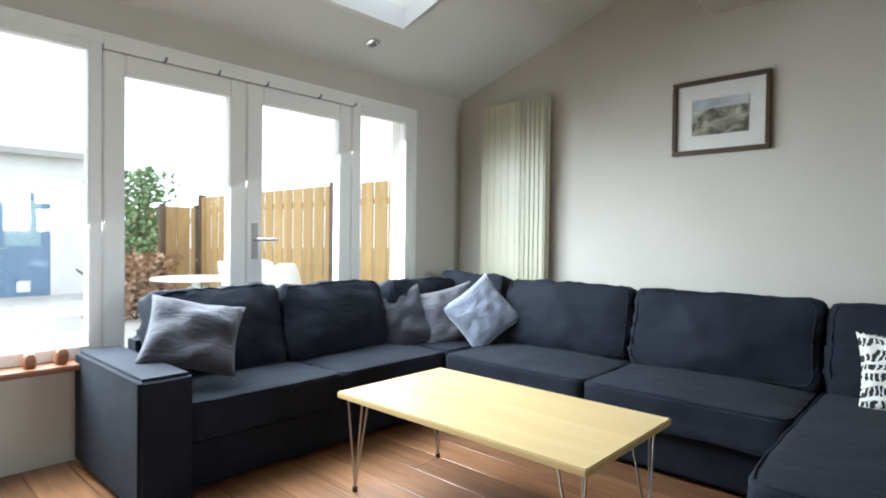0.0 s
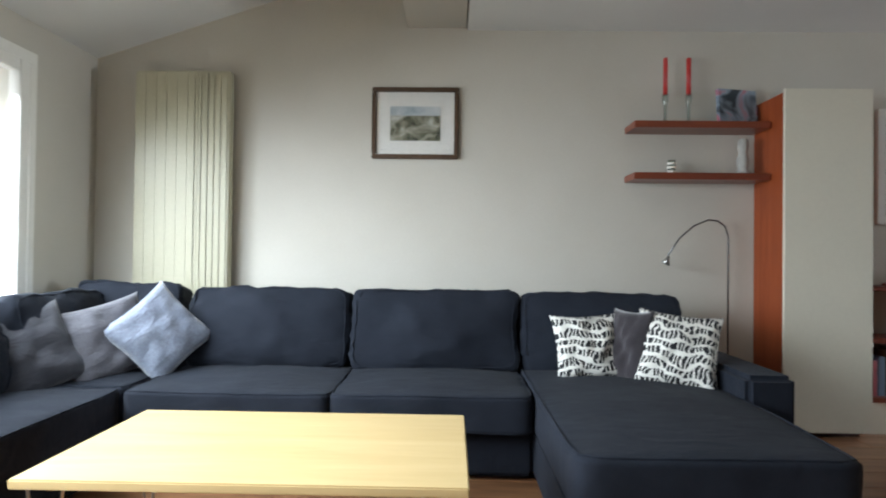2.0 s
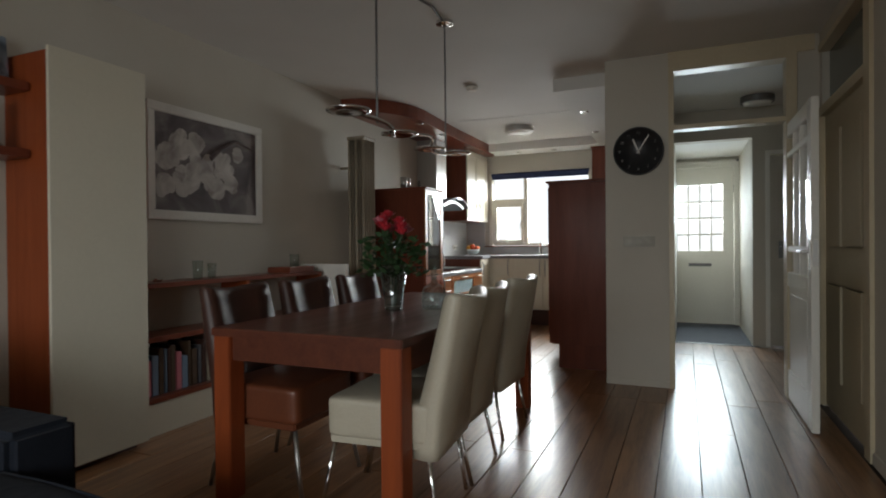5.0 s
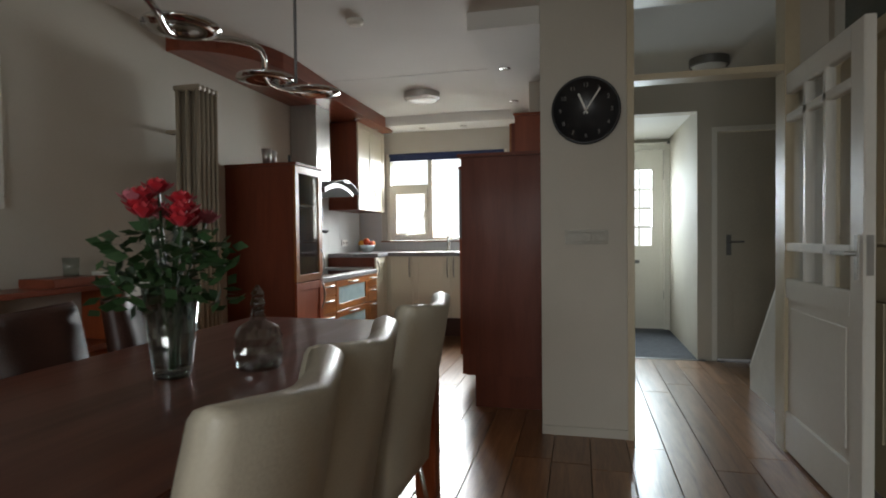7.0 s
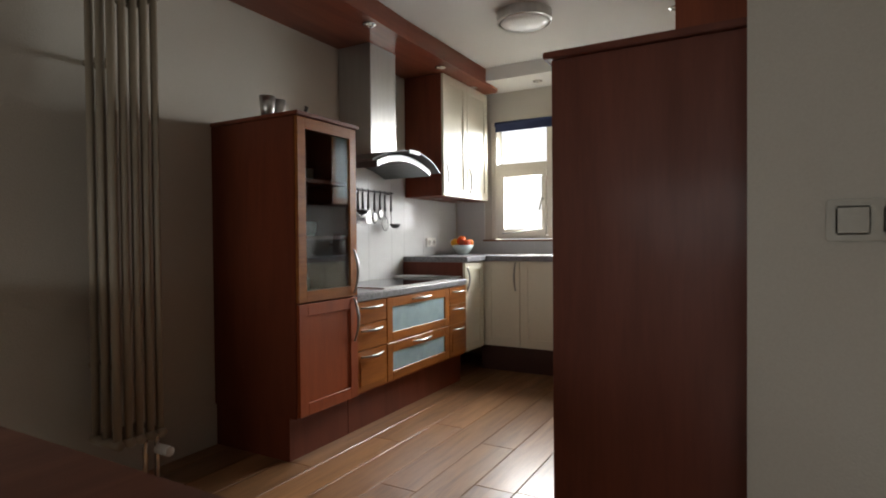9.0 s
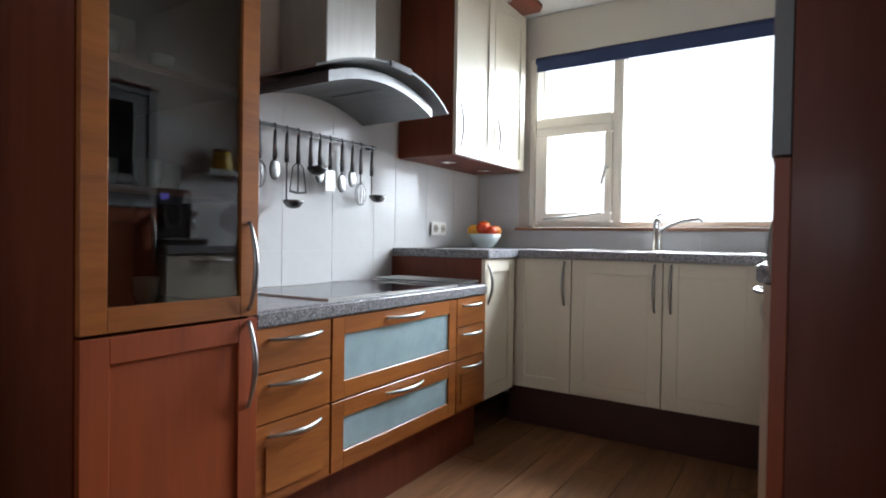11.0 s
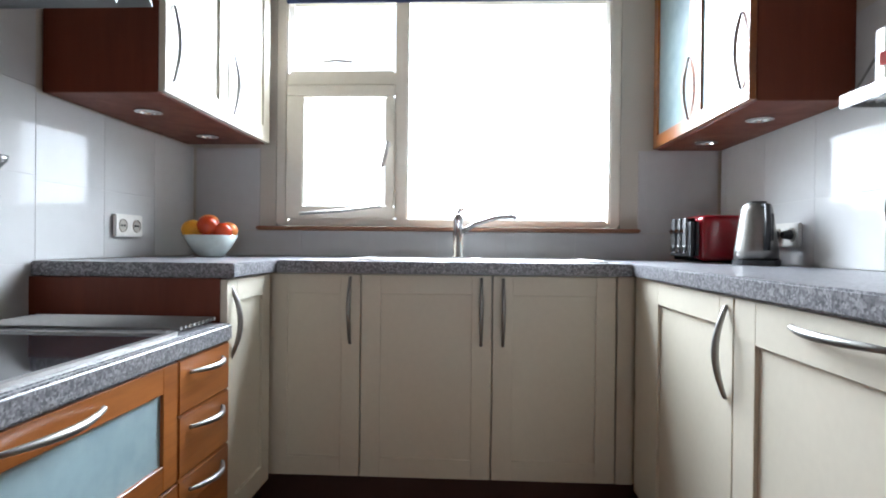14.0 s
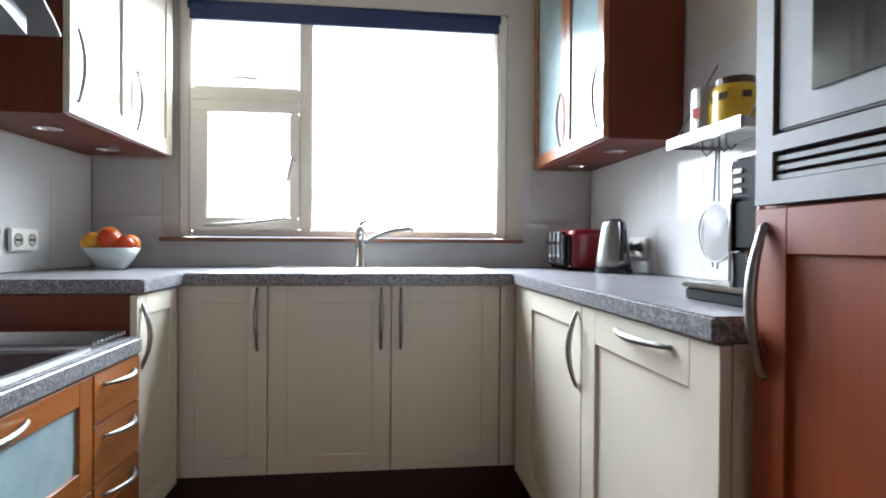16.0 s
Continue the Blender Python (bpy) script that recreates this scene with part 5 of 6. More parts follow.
# drawers under the hob
dr = thing("drawer_unit", (0, 0, 0), "honey alder drawer unit with frosted glass fronts under the hob", "cabinet")
part("carcass", box(5.9377, 7.2935, 3.7912, 4.3515, 0.21, 0.7365), "cherry", dr)
part("plinth", box(5.9377, 7.2935, 3.8255, 4.3515, 0, 0.209), "mahogany", dr)
for x0, x1 in ((5.94, 6.242), (7.026, 7.293)):
    for z0, z1 in ((0.608, 0.735), (0.461, 0.605), (0.225, 0.458)):
        f = part("drawer_front", box(x0 + 0.002, x1 - 0.002, 3.77, 3.79, z0, z1, 0.003), "honey", dr)
        if z1 - z0 > 0.2:
            part("front_field", box(x0 + 0.035, x1 - 0.035, 3.764, 3.7695, z0 + 0.035, z1 - 0.06, 0.004), "honey", f)
        zc = z1 - 0.035
        bow_handle(f, (x0 + 0.05, 3.768, zc), (x1 - 0.05, 3.768, zc), (0, -0.03, 0))
for z0, z1 in ((0.461, 0.735), (0.225, 0.458)):
    f = shaker(dr, 6.245, 7.023, z0, z1, 3.79, "y", -1, "honey", "frosted", 0.058, "drawer_front")
    bow_handle(f, (6.53, 3.768, z1 - 0.03), (6.76, 3.768, z1 - 0.03), (0, -0.03, 0))

wh2 = thing("worktop_hob", (6.63, 4.05, 0.738), "grey speckled worktop lowered for the hob", "worktop")
part("slab", box(-0.6923, 0.664, -0.270, 0.295, 0, 0.047, 0.003), "granite", wh2)
part("front_edge", box(-0.6923, 0.664, -0.288, -0.2705, 0, 0.0468, 0.006, 3), "granite", wh2)
hob = thing("hob", (0, 0, 0.785), "black glass ceramic hob with a steel edge", "hob")
part("glass_plate", box(6.275, 7.056, 3.815, 4.29, 0.0005, 0.006), "hob", hob)
part("edge_strip", many((6.255, 7.076, 3.80, 3.815, 0.0005, 0.008), (6.255, 6.275, 3.815, 4.29, 0.0005, 0.008), (7.056, 7.076, 3.815, 4.29, 0.0005, 0.008)), "steel", hob)
rk = thing("drain_rack", (0, 0, 0.785), "steel slatted drain rack beside the hob", "rack")
for k in range(9):
    part("slat", tube([(7.092 + k * 0.022, 3.80, 0.014), (7.092 + k * 0.022, 4.30, 0.014)], 0.006, 6), "steel", rk)
for y in (3.84, 4.26):
    part("cross_bar", tube([(7.085, y, 0.006), (7.28, y, 0.006)], 0.005, 6), "steel", rk)

# corner, window and right-hand runs
cr = thing("corner_cabinet", (0, 0, 0), "cream corner kitchen cabinet with a mahogany side", "cabinet")
part("carcass", box(7.297, 7.651, 3.8, 4.3515, 0.21, 0.905), "mahogany", cr)
d = shaker(cr, 7.298, 7.6297, 0.2151, 0.904, 3.8, "y", -1, "cream_door")
bow_handle(d, (7.335, 3.7871, 0.68), (7.335, 3.7871, 0.88), (0, -0.03, 0))
sk = thing("sink_cabinets", (0, 0, 0), "run of three cream kitchen cabinets under the window", "cabinet")
part("carcass", box(7.692, 8.242, 2.06, 4.352, 0.21, 0.905), "cream_door", sk)
for y0, y1, hy in ((3.483, 3.80, 3.518), (3.040, 3.481, 3.075), (2.628, 3.037, 3.002)):
    d = shaker(sk, y0, y1, 0.215, 0.904, 7.69, "x", -1, "cream_door")
    bow_handle(d, (7.668, hy, 0.67), (7.668, hy, 0.89), (-0.03, 0, 0))
part("filler", box(7.672, 7.69, 2.57, 2.624, 0.215, 0.904), "cream_door", sk)
part("plinth", box(7.7378, 7.7761, 2.5243, 3.8535, 0, 0.209), "plinth", sk)
rb = thing("dishwasher_cabinets", (0, 0, 0), "cream base cabinets with bowed steel handles", "cabinet")
part("carcass", box(6.3851, 7.6478, 2.05, 2.55, 0.21, 0.905), "cream_door", rb)
part("plinth", box(6.3851, 7.7163, 2.4729, 2.4986, 0, 0.209), "plinth", rb)
d = shaker(rb, 6.97, 7.5, 0.2034, 0.904, 2.551, "y", 1, "cream_door")
bow_handle(d, (6.995, 2.573, 0.690), (6.995, 2.573, 0.880), (0, 0.024, 0), 0.006)
d = shaker(rb, 6.3851, 6.968, 0.2034, 0.904, 2.551, "y", 1, "cream_door", None, 0.085)
bow_handle(d, (6.53, 2.573, 0.874), (6.755, 2.573, 0.872), (0, 0.026, 0), 0.006)
part("filler", box(7.5017, 7.6576, 2.551, 2.569, 0.2034, 0.904), "cream_door", rb)

wt = thing("worktop", (7.6, 3.2, 0.907), "grey speckled granite-look worktop in a U round the kitchen", "worktop")
for b in ((-0.3014, 0.6335, 0.562, 1.145, 0, 0.041), (0.0338, 0.6335, -0.615, 0.562, 0, 0.041), (-1.2149, 0.6333, -1.149, -0.615, 0, 0.041)):
    part("slab", box(*b, 0.004), "granite", wt)

# splashback tiles are laid last; wall units
wl = thing("wall_cabinet", (0, 0, 0), "mahogany wall cabinet with two cream doors", "cabinet")
part("carcass", box(7.342, 8.172, 4.005, 4.345, 1.430, 2.396, 0.002), "mahogany", wl)
for x0, x1, hx in ((7.342, 7.756, 7.385), (7.759, 8.172, 7.80)):
    d = shaker(wl, x0, x1, 1.432, 2.394, 4.004, "y", -1, "cream_door")
    bow_handle(d, (hx, 3.982, 1.475), (hx, 3.982, 1.69), (0, -0.02, 0), 0.005)
wr = thing("glass_wall_cabinet", (0, 0, 0), "cherry wall cabinet with two frosted glass doors", "cabinet")
part("carcass", box(7.4, 8.2323, 2.051, 2.3186, 1.4176, 2.285, 0.002), "mahogany", wr)
for x0, x1, hx in ((7.40, 7.79, 7.445), (7.792, 8.23, 7.835)):
    d = shaker(wr, x0, x1, 1.42, 2.283, 2.319, "y", 1, "honey", "frosted", 0.05)
    bow_handle(d, (hx, 2.341, 1.465), (hx, 2.341, 1.68), (0, 0.02, 0), 0.005)
tl = thing("tall_oven_cabinet", (0, 0, 0), "tall mahogany cabinet housing a built-in oven", "cabinet")
part("side_panel", box(5.172, 5.191, 1.705, 2.388, 0.22, 1.635), "mahogany", tl)
part("carcass", box(5.192, 5.78, 1.705, 2.365, 0.21, 1.634), "mahogany", tl)
part("carcass", box(5.782, 6.37, 1.705, 2.512, 0.21, 1.634), "mahogany", tl)
part("top_board", box(5.15, 5.78, 1.705, 2.41, 1.636, 1.658, 0.003), "mahogany", tl)
part("top_board", box(5.781, 6.371, 1.705, 2.537, 1.636, 1.658, 0.003), "mahogany", tl)
part("plinth", box(5.21, 6.37, 1.71, 2.31, 0, 0.209), "mahogany", tl)
d = shaker(tl, 5.785, 6.365, 0.215, 1.112, 2.513, "y", 1, "cherry", None, 0.065)
bow_handle(d, (6.34, 2.534, 0.868), (6.34, 2.534, 1.085), (0, 0.022, 0), 0.007)
d = shaker(tl, 5.193, 5.778, 0.215, 1.632, 2.366, "y", 1, "cherry", None, 0.065)
ub = thing("upper_cabinet", (0, 0, 0), "cherry cabinet above the oven housing", "cabinet")
part("carcass", box(5.85, 6.35, 1.705, 2.11, 1.659, 2.03, 0.002), "cherry", ub)
part("lid_board", box(5.84, 6.36, 1.705, 2.12, 2.031, 2.05, 0.002), "cherry", ub)
ov = thing("built_in_oven", (0, 0, 0), "steel built-in oven with dark glass and a vent grille", "oven")
part("frame", many((5.8, 6.3582, 2.5144, 2.5370, 1.1163, 1.1485), (5.8, 6.3582, 2.5144, 2.5370, 1.6175, 1.6496), (5.8, 5.8353, 2.5144, 2.5370, 1.1485, 1.6175), (6.323, 6.3582, 2.5144, 2.5370, 1.1485, 1.6175), (5.8353, 6.323, 2.5144, 2.5370, 1.19, 1.213)), "oven_steel", ov)
part("oven_door", box(5.8411, 6.3171, 2.5144, 2.5330, 1.2176, 1.6129, 0.003), "oven_steel", ov)
part("glass_front", box(5.8764, 6.2525, 2.5335, 2.5360, 1.2591, 1.5717), "hob", ov)
for k in range(3):
    part("vent_slat", box(5.84, 6.32, 2.5150, 2.5330, 1.150 + k * 0.013, 1.157 + k * 0.013), "oven_steel", ov)

# cornice board above the left run
bm = bmesh.new()
prof = [(8.14, NORTH - 0.002), (8.14, 3.88), (8.08, 3.84)] + [(6.6, 3.84), (5.6, 3.80)] + [(5.6 - 0.75 * math.sin(a), 3.80 + 0.54 * (1 - math.cos(a))) for a in (0.2, 0.4, 0.6, 0.8, 1.0, 1.2, 1.4, 1.57)] + [(4.85, NORTH - 0.002)]
lo = [bm.verts.new((x, y, 2.40)) for x, y in prof]
hi = [bm.verts.new((x, y, HIGH - 0.002)) for x, y in prof]
bm.faces.new(lo), bm.faces.new(hi[::-1])
for k in range(len(prof)):
    bm.faces.new((lo[k], lo[(k + 1) % len(prof)], hi[(k + 1) % len(prof)], hi[k]))
co = tagged(part("cornice_board", bm, "cherry_x"), "curved red cherry cornice board with spots above the kitchen units", "cornice")

hd = thing("cooker_hood", (6.70, NORTH, 0), "steel cooker hood with an arched glass canopy", "cooker hood")
part("chimney", box(-0.19, 0.11, -0.28, -0.013, 1.66, 2.398, 0.003), "steel", hd)
bm = bmesh.new()
rows = []
for i in range(17):
    u = -1 + i / 8
    z = 1.575 + 0.10 * (1 - u * u)
    rows.append([bm.verts.new((u * 0.42, y, z + dz)) for y, dz in ((-0.50 + 0.04 * u * u, 0), (-0.50 + 0.04 * u * u, 0.008), (-0.014, 0.008), (-0.014, 0))])
for a, b in zip(rows, rows[1:]):
    for k in range(4):
        bm.faces.new((a[k], a[(k + 1) % 4], b[(k + 1) % 4], b[k]))
bm.faces.new(rows[0][::-1]), bm.faces.new(rows[-1])
part("canopy", bm, "oven_steel", hd, "arched steel and glass canopy")
bm = bmesh.new()
rows = []
for i in range(13):
    u = -1 + i / 6
    z = 1.588 + 0.068 * (1 - u * u)
    rows.append([bm.verts.new((u * 0.33, y, zz)) for y, zz in ((-0.43, z), (-0.43, z - 0.04), (-0.02, z - 0.04), (-0.02, z))])
for a, b in zip(rows, rows[1:]):
    for k in range(4):
        bm.faces.new((a[k], a[(k + 1) % 4], b[(k + 1) % 4], b[k]))
bm.faces.new(rows[0][::-1]), bm.faces.new(rows[-1])
part("filter_body", bm, "dull_metal", hd)
for x in (-0.15, 0.15):
    part("filter_mesh", box(x - 0.12, x + 0.12, -0.38, -0.10, 1.612, 1.616), "dull_metal", hd, "grease filter")
    part("lamp_ring", lathe([(0.03, 0), (0.03, -0.008), (0.02, -0.008)], 16, at=(x * 1.6, -0.40, 1.60)), "chrome", hd)
part("control_strip", box(-0.07, 0.07, -0.506, -0.497, 1.66, 1.686, 0.003), "black", hd, "dark control strip")

# utensil rail
ur = thing("utensil_rail", (6.17, NORTH - 0.05, 1.445), "black rail with hooks on the tiled wall", "rail")
part("bar", tube([(0, 0, 0), (0.925, 0, 0)], 0.008, 8), "dull_metal", ur)
for x in (0.02, 0.905):
    part("bracket", tube([(x, 0.0, 0), (x, 0.04, 0)], 0.010, 8), "black", ur)


def utensil(x, kind, ln):
    u = thing("kitchen_utensil", (x, NORTH - 0.062, 1.437), {"ladle": "steel soup ladle hanging from the rail", "whisk": "steel wire whisk hanging from the rail", "spoon": "steel serving spoon hanging from the rail", "turner": "steel slotted turner hanging from the rail", "masher": "steel masher hanging from the rail", "black": "black ladle hanging from the rail"}[kind], "utensil", "utensils on the rail")
    part("hook", tube([(0, 0.012, 0.012), (0, 0, 0.016), (0, -0.004, 0.0), (0, 0, -0.02)], 0.003, 6), "black", u)
    part("grip", tube([(0, 0, -0.015), (0, 0, -0.12)], 0.008, 8, radii=[0.006, 0.010]), "dark_steel", u, smooth=True)
    part("collar", tube([(0, 0, -0.12), (0, 0, -0.135)], 0.009, 8), "black", u)
    part("shaft", tube([(0, 0, -0.13), (0, 0, -ln)], 0.004, 6), "dark_steel", u)
    if kind in ("ladle", "black"):
        bm = lathe([(0.004, -0.035), (0.025, -0.03), (0.04, -0.012), (0.043, 0.0), (0.040, 0.0), (0.02, -0.026), (0.003, -0.031)], 18)
        part("bowl", bm, "dark_steel" if kind == "ladle" else "black", u, smooth=True, at=pose(0.01, -0.03, -ln))
    elif kind == "spoon":
        part("bowl", cushion(0.055, 0.012, 0.085, 2.2, 0, 0.0, 1, 5), "dark_steel", u, smooth=True, at=pose(0, 0, -ln - 0.03))
    elif kind == "turner":
        part("blade", box(-0.03, 0.03, -0.002, 0.002, -ln - 0.09, -ln, 0.001), "dark_steel", u)
    elif kind == "whisk":
        bm = bmesh.new()
        for k in range(5):
            a = math.pi * k / 5
            tube([(0.028 * math.sin(s) * math.cos(a), 0.028 * math.sin(s) * math.sin(a), -ln - 0.055 + 0.055 * math.cos(s)) for s in (2 * math.pi * j / 12 for j in range(13))], 0.0012, 4, bm)
        part("wires", bm, "dark_steel", u)
    else:
        part("head", tube([(-0.045, 0, -ln), (0.0, 0, -ln - 0.005), (0.045, 0, -ln)], 0.005, 6), "dark_steel", u)
        part("fork", tube([(-0.045, 0, -ln), (-0.03, 0, -ln + 0.10), (0, 0, -ln + 0.13), (0.03, 0, -ln + 0.10), (0.045, 0, -ln)], 0.003, 6), "dark_steel", u)


for x, kind, ln in ((6.30, "spoon", 0.15), (6.372, "whisk", 0.14), (6.45, "spoon", 0.14), (6.512, "ladle", 0.29), (6.575, "masher", 0.25), (6.645, "black", 0.14), (6.70, "spoon", 0.13), (6.765, "turner", 0.14), (6.841, "spoon", 0.16), (6.912, "spoon", 0.13), (6.972, "whisk", 0.175), (7.054, "ladle", 0.23)):
    utensil(x, kind, ln)

# sink, tap, counter things
sn = thing("sink", (7.93, 3.09, 0.948), "steel inset kitchen sink", "sink")
part("rim", many((-0.23, 0.17, -0.44, -0.40, 0.0005, 0.006), (-0.23, 0.17, 0.40, 0.44, 0.0005, 0.006), (-0.23, -0.19, -0.40, 0.40, 0.0005, 0.006), (0.13, 0.17, -0.40, 0.40, 0.0005, 0.006), (-0.19, 0.13, -0.02, 0.02, 0.0005, 0.006)), "steel", sn)
part("basin", many((-0.19, 0.13, -0.40, -0.02, 0.0005, 0.002), (-0.19, 0.13, 0.02, 0.40, 0.0005, 0.002)), "steel", sn)
tp = thing("kitchen_tap", (8.13, 3.165, 0.948), "chrome kitchen mixer tap", "tap")
part("body", lathe([(0.030, 0.0), (0.030, 0.01), (0.022, 0.015), (0.022, 0.15), (0.024, 0.17), (0.018, 0.185), (0.004, 0.19)], 18), "chrome", tp, smooth=True)
part("spout", tube([(-0.0, -0.015, 0.11), (-0.02, -0.07, 0.145), (-0.04, -0.15, 0.17), (-0.05, -0.22, 0.178), (-0.05, -0.235, 0.165)], 0.011, 10), "chrome", tp, smooth=True)
part("lever", tube([(0, 0, 0.185), (0.0, 0.0, 0.20), (0.01, -0.03, 0.215)], 0.008, 8), "chrome", tp, smooth=True)

fb = thing("fruit_bowl", (7.95, 4.135, 0.948), "pale porcelain bowl on the worktop", "bowl")
part("bowl_body", lathe([(0.045, 0), (0.05, 0.006), (0.075, 0.035), (0.103, 0.086), (0.099, 0.086), (0.07, 0.04), (0.02, 0.012)], 30), "porcelain", fb, smooth=True)
for x, y, z, r, m, lab in ((7.905, 4.185, 1.06, 0.041, "lemon", "yellow orange in the fruit bowl"), (7.905, 4.125, 1.075, 0.040, "tomato", "red tomato in the fruit bowl"), (7.92, 4.075, 1.055, 0.036, "tomato", "red tomato in the fruit bowl"), (7.985, 4.16, 1.085, 0.042, "orange", "orange in the fruit bowl"), (7.985, 4.08, 1.06, 0.036, "orange", "orange in the fruit bowl"), (7.94, 4.13, 1.035, 0.036, "tomato", "red tomato in the fruit bowl")):
    f = thing("fruit", (x, y, z - r - 0.007), lab, "fruit", "fruit in the bowl")
    part("skin", lathe([(0.001 + r * math.sin(math.pi * k / 10), r - r * math.cos(math.pi * k / 10) * 0.94) for k in range(11)], 18), m, f, smooth=True)

ts = thing("toaster", (7.955, 2.22, 0.948), "red four-slice toaster with a black front and chrome levers", "toaster")
ts.matrix_basis = pose(7.955, 2.22, 0.948, 0, 0, 0)
part("shell", cushion(0.24, 0.20, 0.17, 9, 0.004, 0, 1), "red_gloss", ts, smooth=True, at=pose(0, -0.03, 0.09))
part("front_plate", box(-0.115, 0.115, 0.07, 0.10, 0.01, 0.165, 0.015), "black", ts)
for x in (-0.055, 0.0, 0.055):
    part("lever_slot", box(x - 0.016, x + 0.016, 0.1005, 0.106, 0.04, 0.165, 0.002), "dull_metal", ts)
    part("lever_knob", box(x - 0.02, x + 0.02, 0.1065, 0.116, 0.11, 0.125, 0.003), "chrome", ts)
    part("dial", tube([(x, 0.106, 0.05), (x, 0.114, 0.05)], 0.014, 12), "chrome", ts)
kt = thing("kettle", (7.685, 2.172, 0.948), "steel electric kettle with a black handle", "kettle")
kt.matrix_basis = pose(7.685, 2.172, 0.948) @ Matrix.Diagonal((0.95, 0.95, 0.99, 1))
part("base", lathe([(0.075, 0), (0.075, 0.018), (0.06, 0.02)], 24), "black", kt)
part("jug", lathe([(0.070, 0.021), (0.069, 0.05), (0.050, 0.18), (0.045, 0.20), (0.03, 0.206), (0.002, 0.208)], 28), "satin", kt, smooth=True)
part("handle", tube([(-0.045, 0.0, 0.195), (-0.075, 0.003, 0.195), (-0.085, 0.004, 0.14), (-0.080, 0.004, 0.05)], 0.010, 8), "black", kt, smooth=True)
part("gauge_strip", box(-0.008, 0.008, 0.058, 0.064, 0.05, 0.17, 0.002), "black", kt, at=pose(0, 0, 0, 0, 0, 110))
part("lid_knob", lathe([(0.030, 0.207), (0.030, 0.212), (0.002, 0.214)], 12), "black", kt)


def socket(m, label, plugs=False):
    s = thing("wall_socket", m, label, "socket")
    part("plate", box(-0.08, 0.08, -0.012, -0.0005, -0.04, 0.04, 0.004), "paper", s)
    for x in (-0.04, 0.04):
        part("outlet", lathe([(0.024, 0), (0.022, 0.003), (0.02, -0.004), (0.002, -0.004)], 16), "switch", s, at=pose(x, -0.0125, 0, 90, 0, 0))
        for dx in (-0.008, 0.008):
            part("pin_hole", tube([(x + dx, -0.0155, 0), (x + dx, -0.010, 0)], 0.004, 6), "black", s)
        if plugs:
            part("plug", tube([(x, -0.016, 0), (x, -0.042, 0)], 0.016, 10, radii=[0.017, 0.012]), "black", s)
    if plugs:
        part("cord", tube([(-0.04, -0.055, 0), (-0.05, -0.07, -0.05), (-0.02, -0.07, -0.10), (0.06, -0.05, -0.115)], 0.004, 6), "black", s)


socket(pose(7.735, NORTH - 0.011, 1.061), "white double wall socket on the tiles")
socket(pose(7.71, 2.056, 1.049, 0, 0, 180), "white double wall socket with two black plugs", True)

rc = thing("wall_rack", (7.05, 2.057, 1.36), "steel slatted wall rack with tins", "rack")
for k in range(7):
    part("slat", tube([(-0.19, 0.02 + k * 0.021, 0), (0.14, 0.02 + k * 0.021, 0)], 0.004, 6), "steel", rc)
part("front_bar", box(-0.2, 0.15, 0.155, 0.165, -0.016, 0.016, 0.002), "dark_steel", rc)
for x in (-0.2, 0.142):
    part("end_bar", box(x, x + 0.008, 0.0, 0.155, -0.012, 0.012), "satin", rc)
    part("tie_rod", tube([(x + 0.004, 0.003, 0.25), (x + 0.004, 0.145, 0.0)], 0.003, 6), "satin", rc)
for x in (-0.06, -0.03, 0.0, 0.05):
    part("hook", tube([(x, 0.11, -0.004), (x, 0.11, -0.03), (x, 0.095, -0.045), (x, 0.08, -0.03)], 0.0025, 6), "dull_metal", rc)
tin = thing("coffee_tin", (7.115, 2.14, 1.366), "steel coffee tin with a small red label on the rack", "tin")
part("can", lathe([(0.048, 0), (0.048, 0.14), (0.046, 0.145), (0.002, 0.146)], 24), "steel", tin, smooth=False)
part("label_patch", box(-0.013, 0.013, 0.0485, 0.050, 0.055, 0.085), "red", tin, at=pose(0, 0, 0, 0, 0, 20))
tin = thing("yellow_tin", (6.985, 2.145, 1.366), "yellow tin with a brown lid on the rack", "tin")
part("can", lathe([(0.052, 0), (0.056, 0.015), (0.056, 0.10), (0.052, 0.115)], 24), "yellow", tin, smooth=True)
part("lid", lathe([(0.048, 0.115), (0.048, 0.135), (0.002, 0.137)], 20), "frame_brown", tin, "brown lid")
for turn in (-35, 25, 85):
    part("label_patch", box(-0.012, 0.012, 0.0545, 0.0575, 0.075, 0.093), "frame_brown", tin, "small brown patch", at=pose(0, 0, 0, 0, 0, turn))
sv = thing("strainer", (7.08, 2.10, 1.025), "steel mesh strainer hanging below the rack", "strainer")
bm = lathe([(0.002, 0.0)] + [(0.085 * math.sin(a), 0.085 - 0.085 * math.cos(a)) for a in (0.3, 0.6, 0.9, 1.2, 1.5)], 24)
part("mesh_bowl", bm, "mesh", sv, "fine mesh bowl", smooth=True, at=pose(0, -0.05, 0.07, -90, 0, 0))
part("hoop", tube([(0.085 * math.cos(a), 0.035, 0.07 + 0.085 * math.sin(a)) for a in (2 * math.pi * k / 24 for k in range(25))], 0.0028, 6), "satin", sv)
part("long_handle", tube([(-0.012, 0.035, 0.155), (-0.006, 0.032, 0.30), (0.0, 0.025, 0.325), (0.006, 0.032, 0.30), (0.012, 0.035, 0.155)], 0.0028, 6), "satin", sv)
part("rest_loop", tube([(-0.014, 0.036, -0.012), (-0.008, 0.036, -0.032), (0.008, 0.036, -0.032), (0.014, 0.036, -0.012)], 0.0028, 6), "satin", sv)
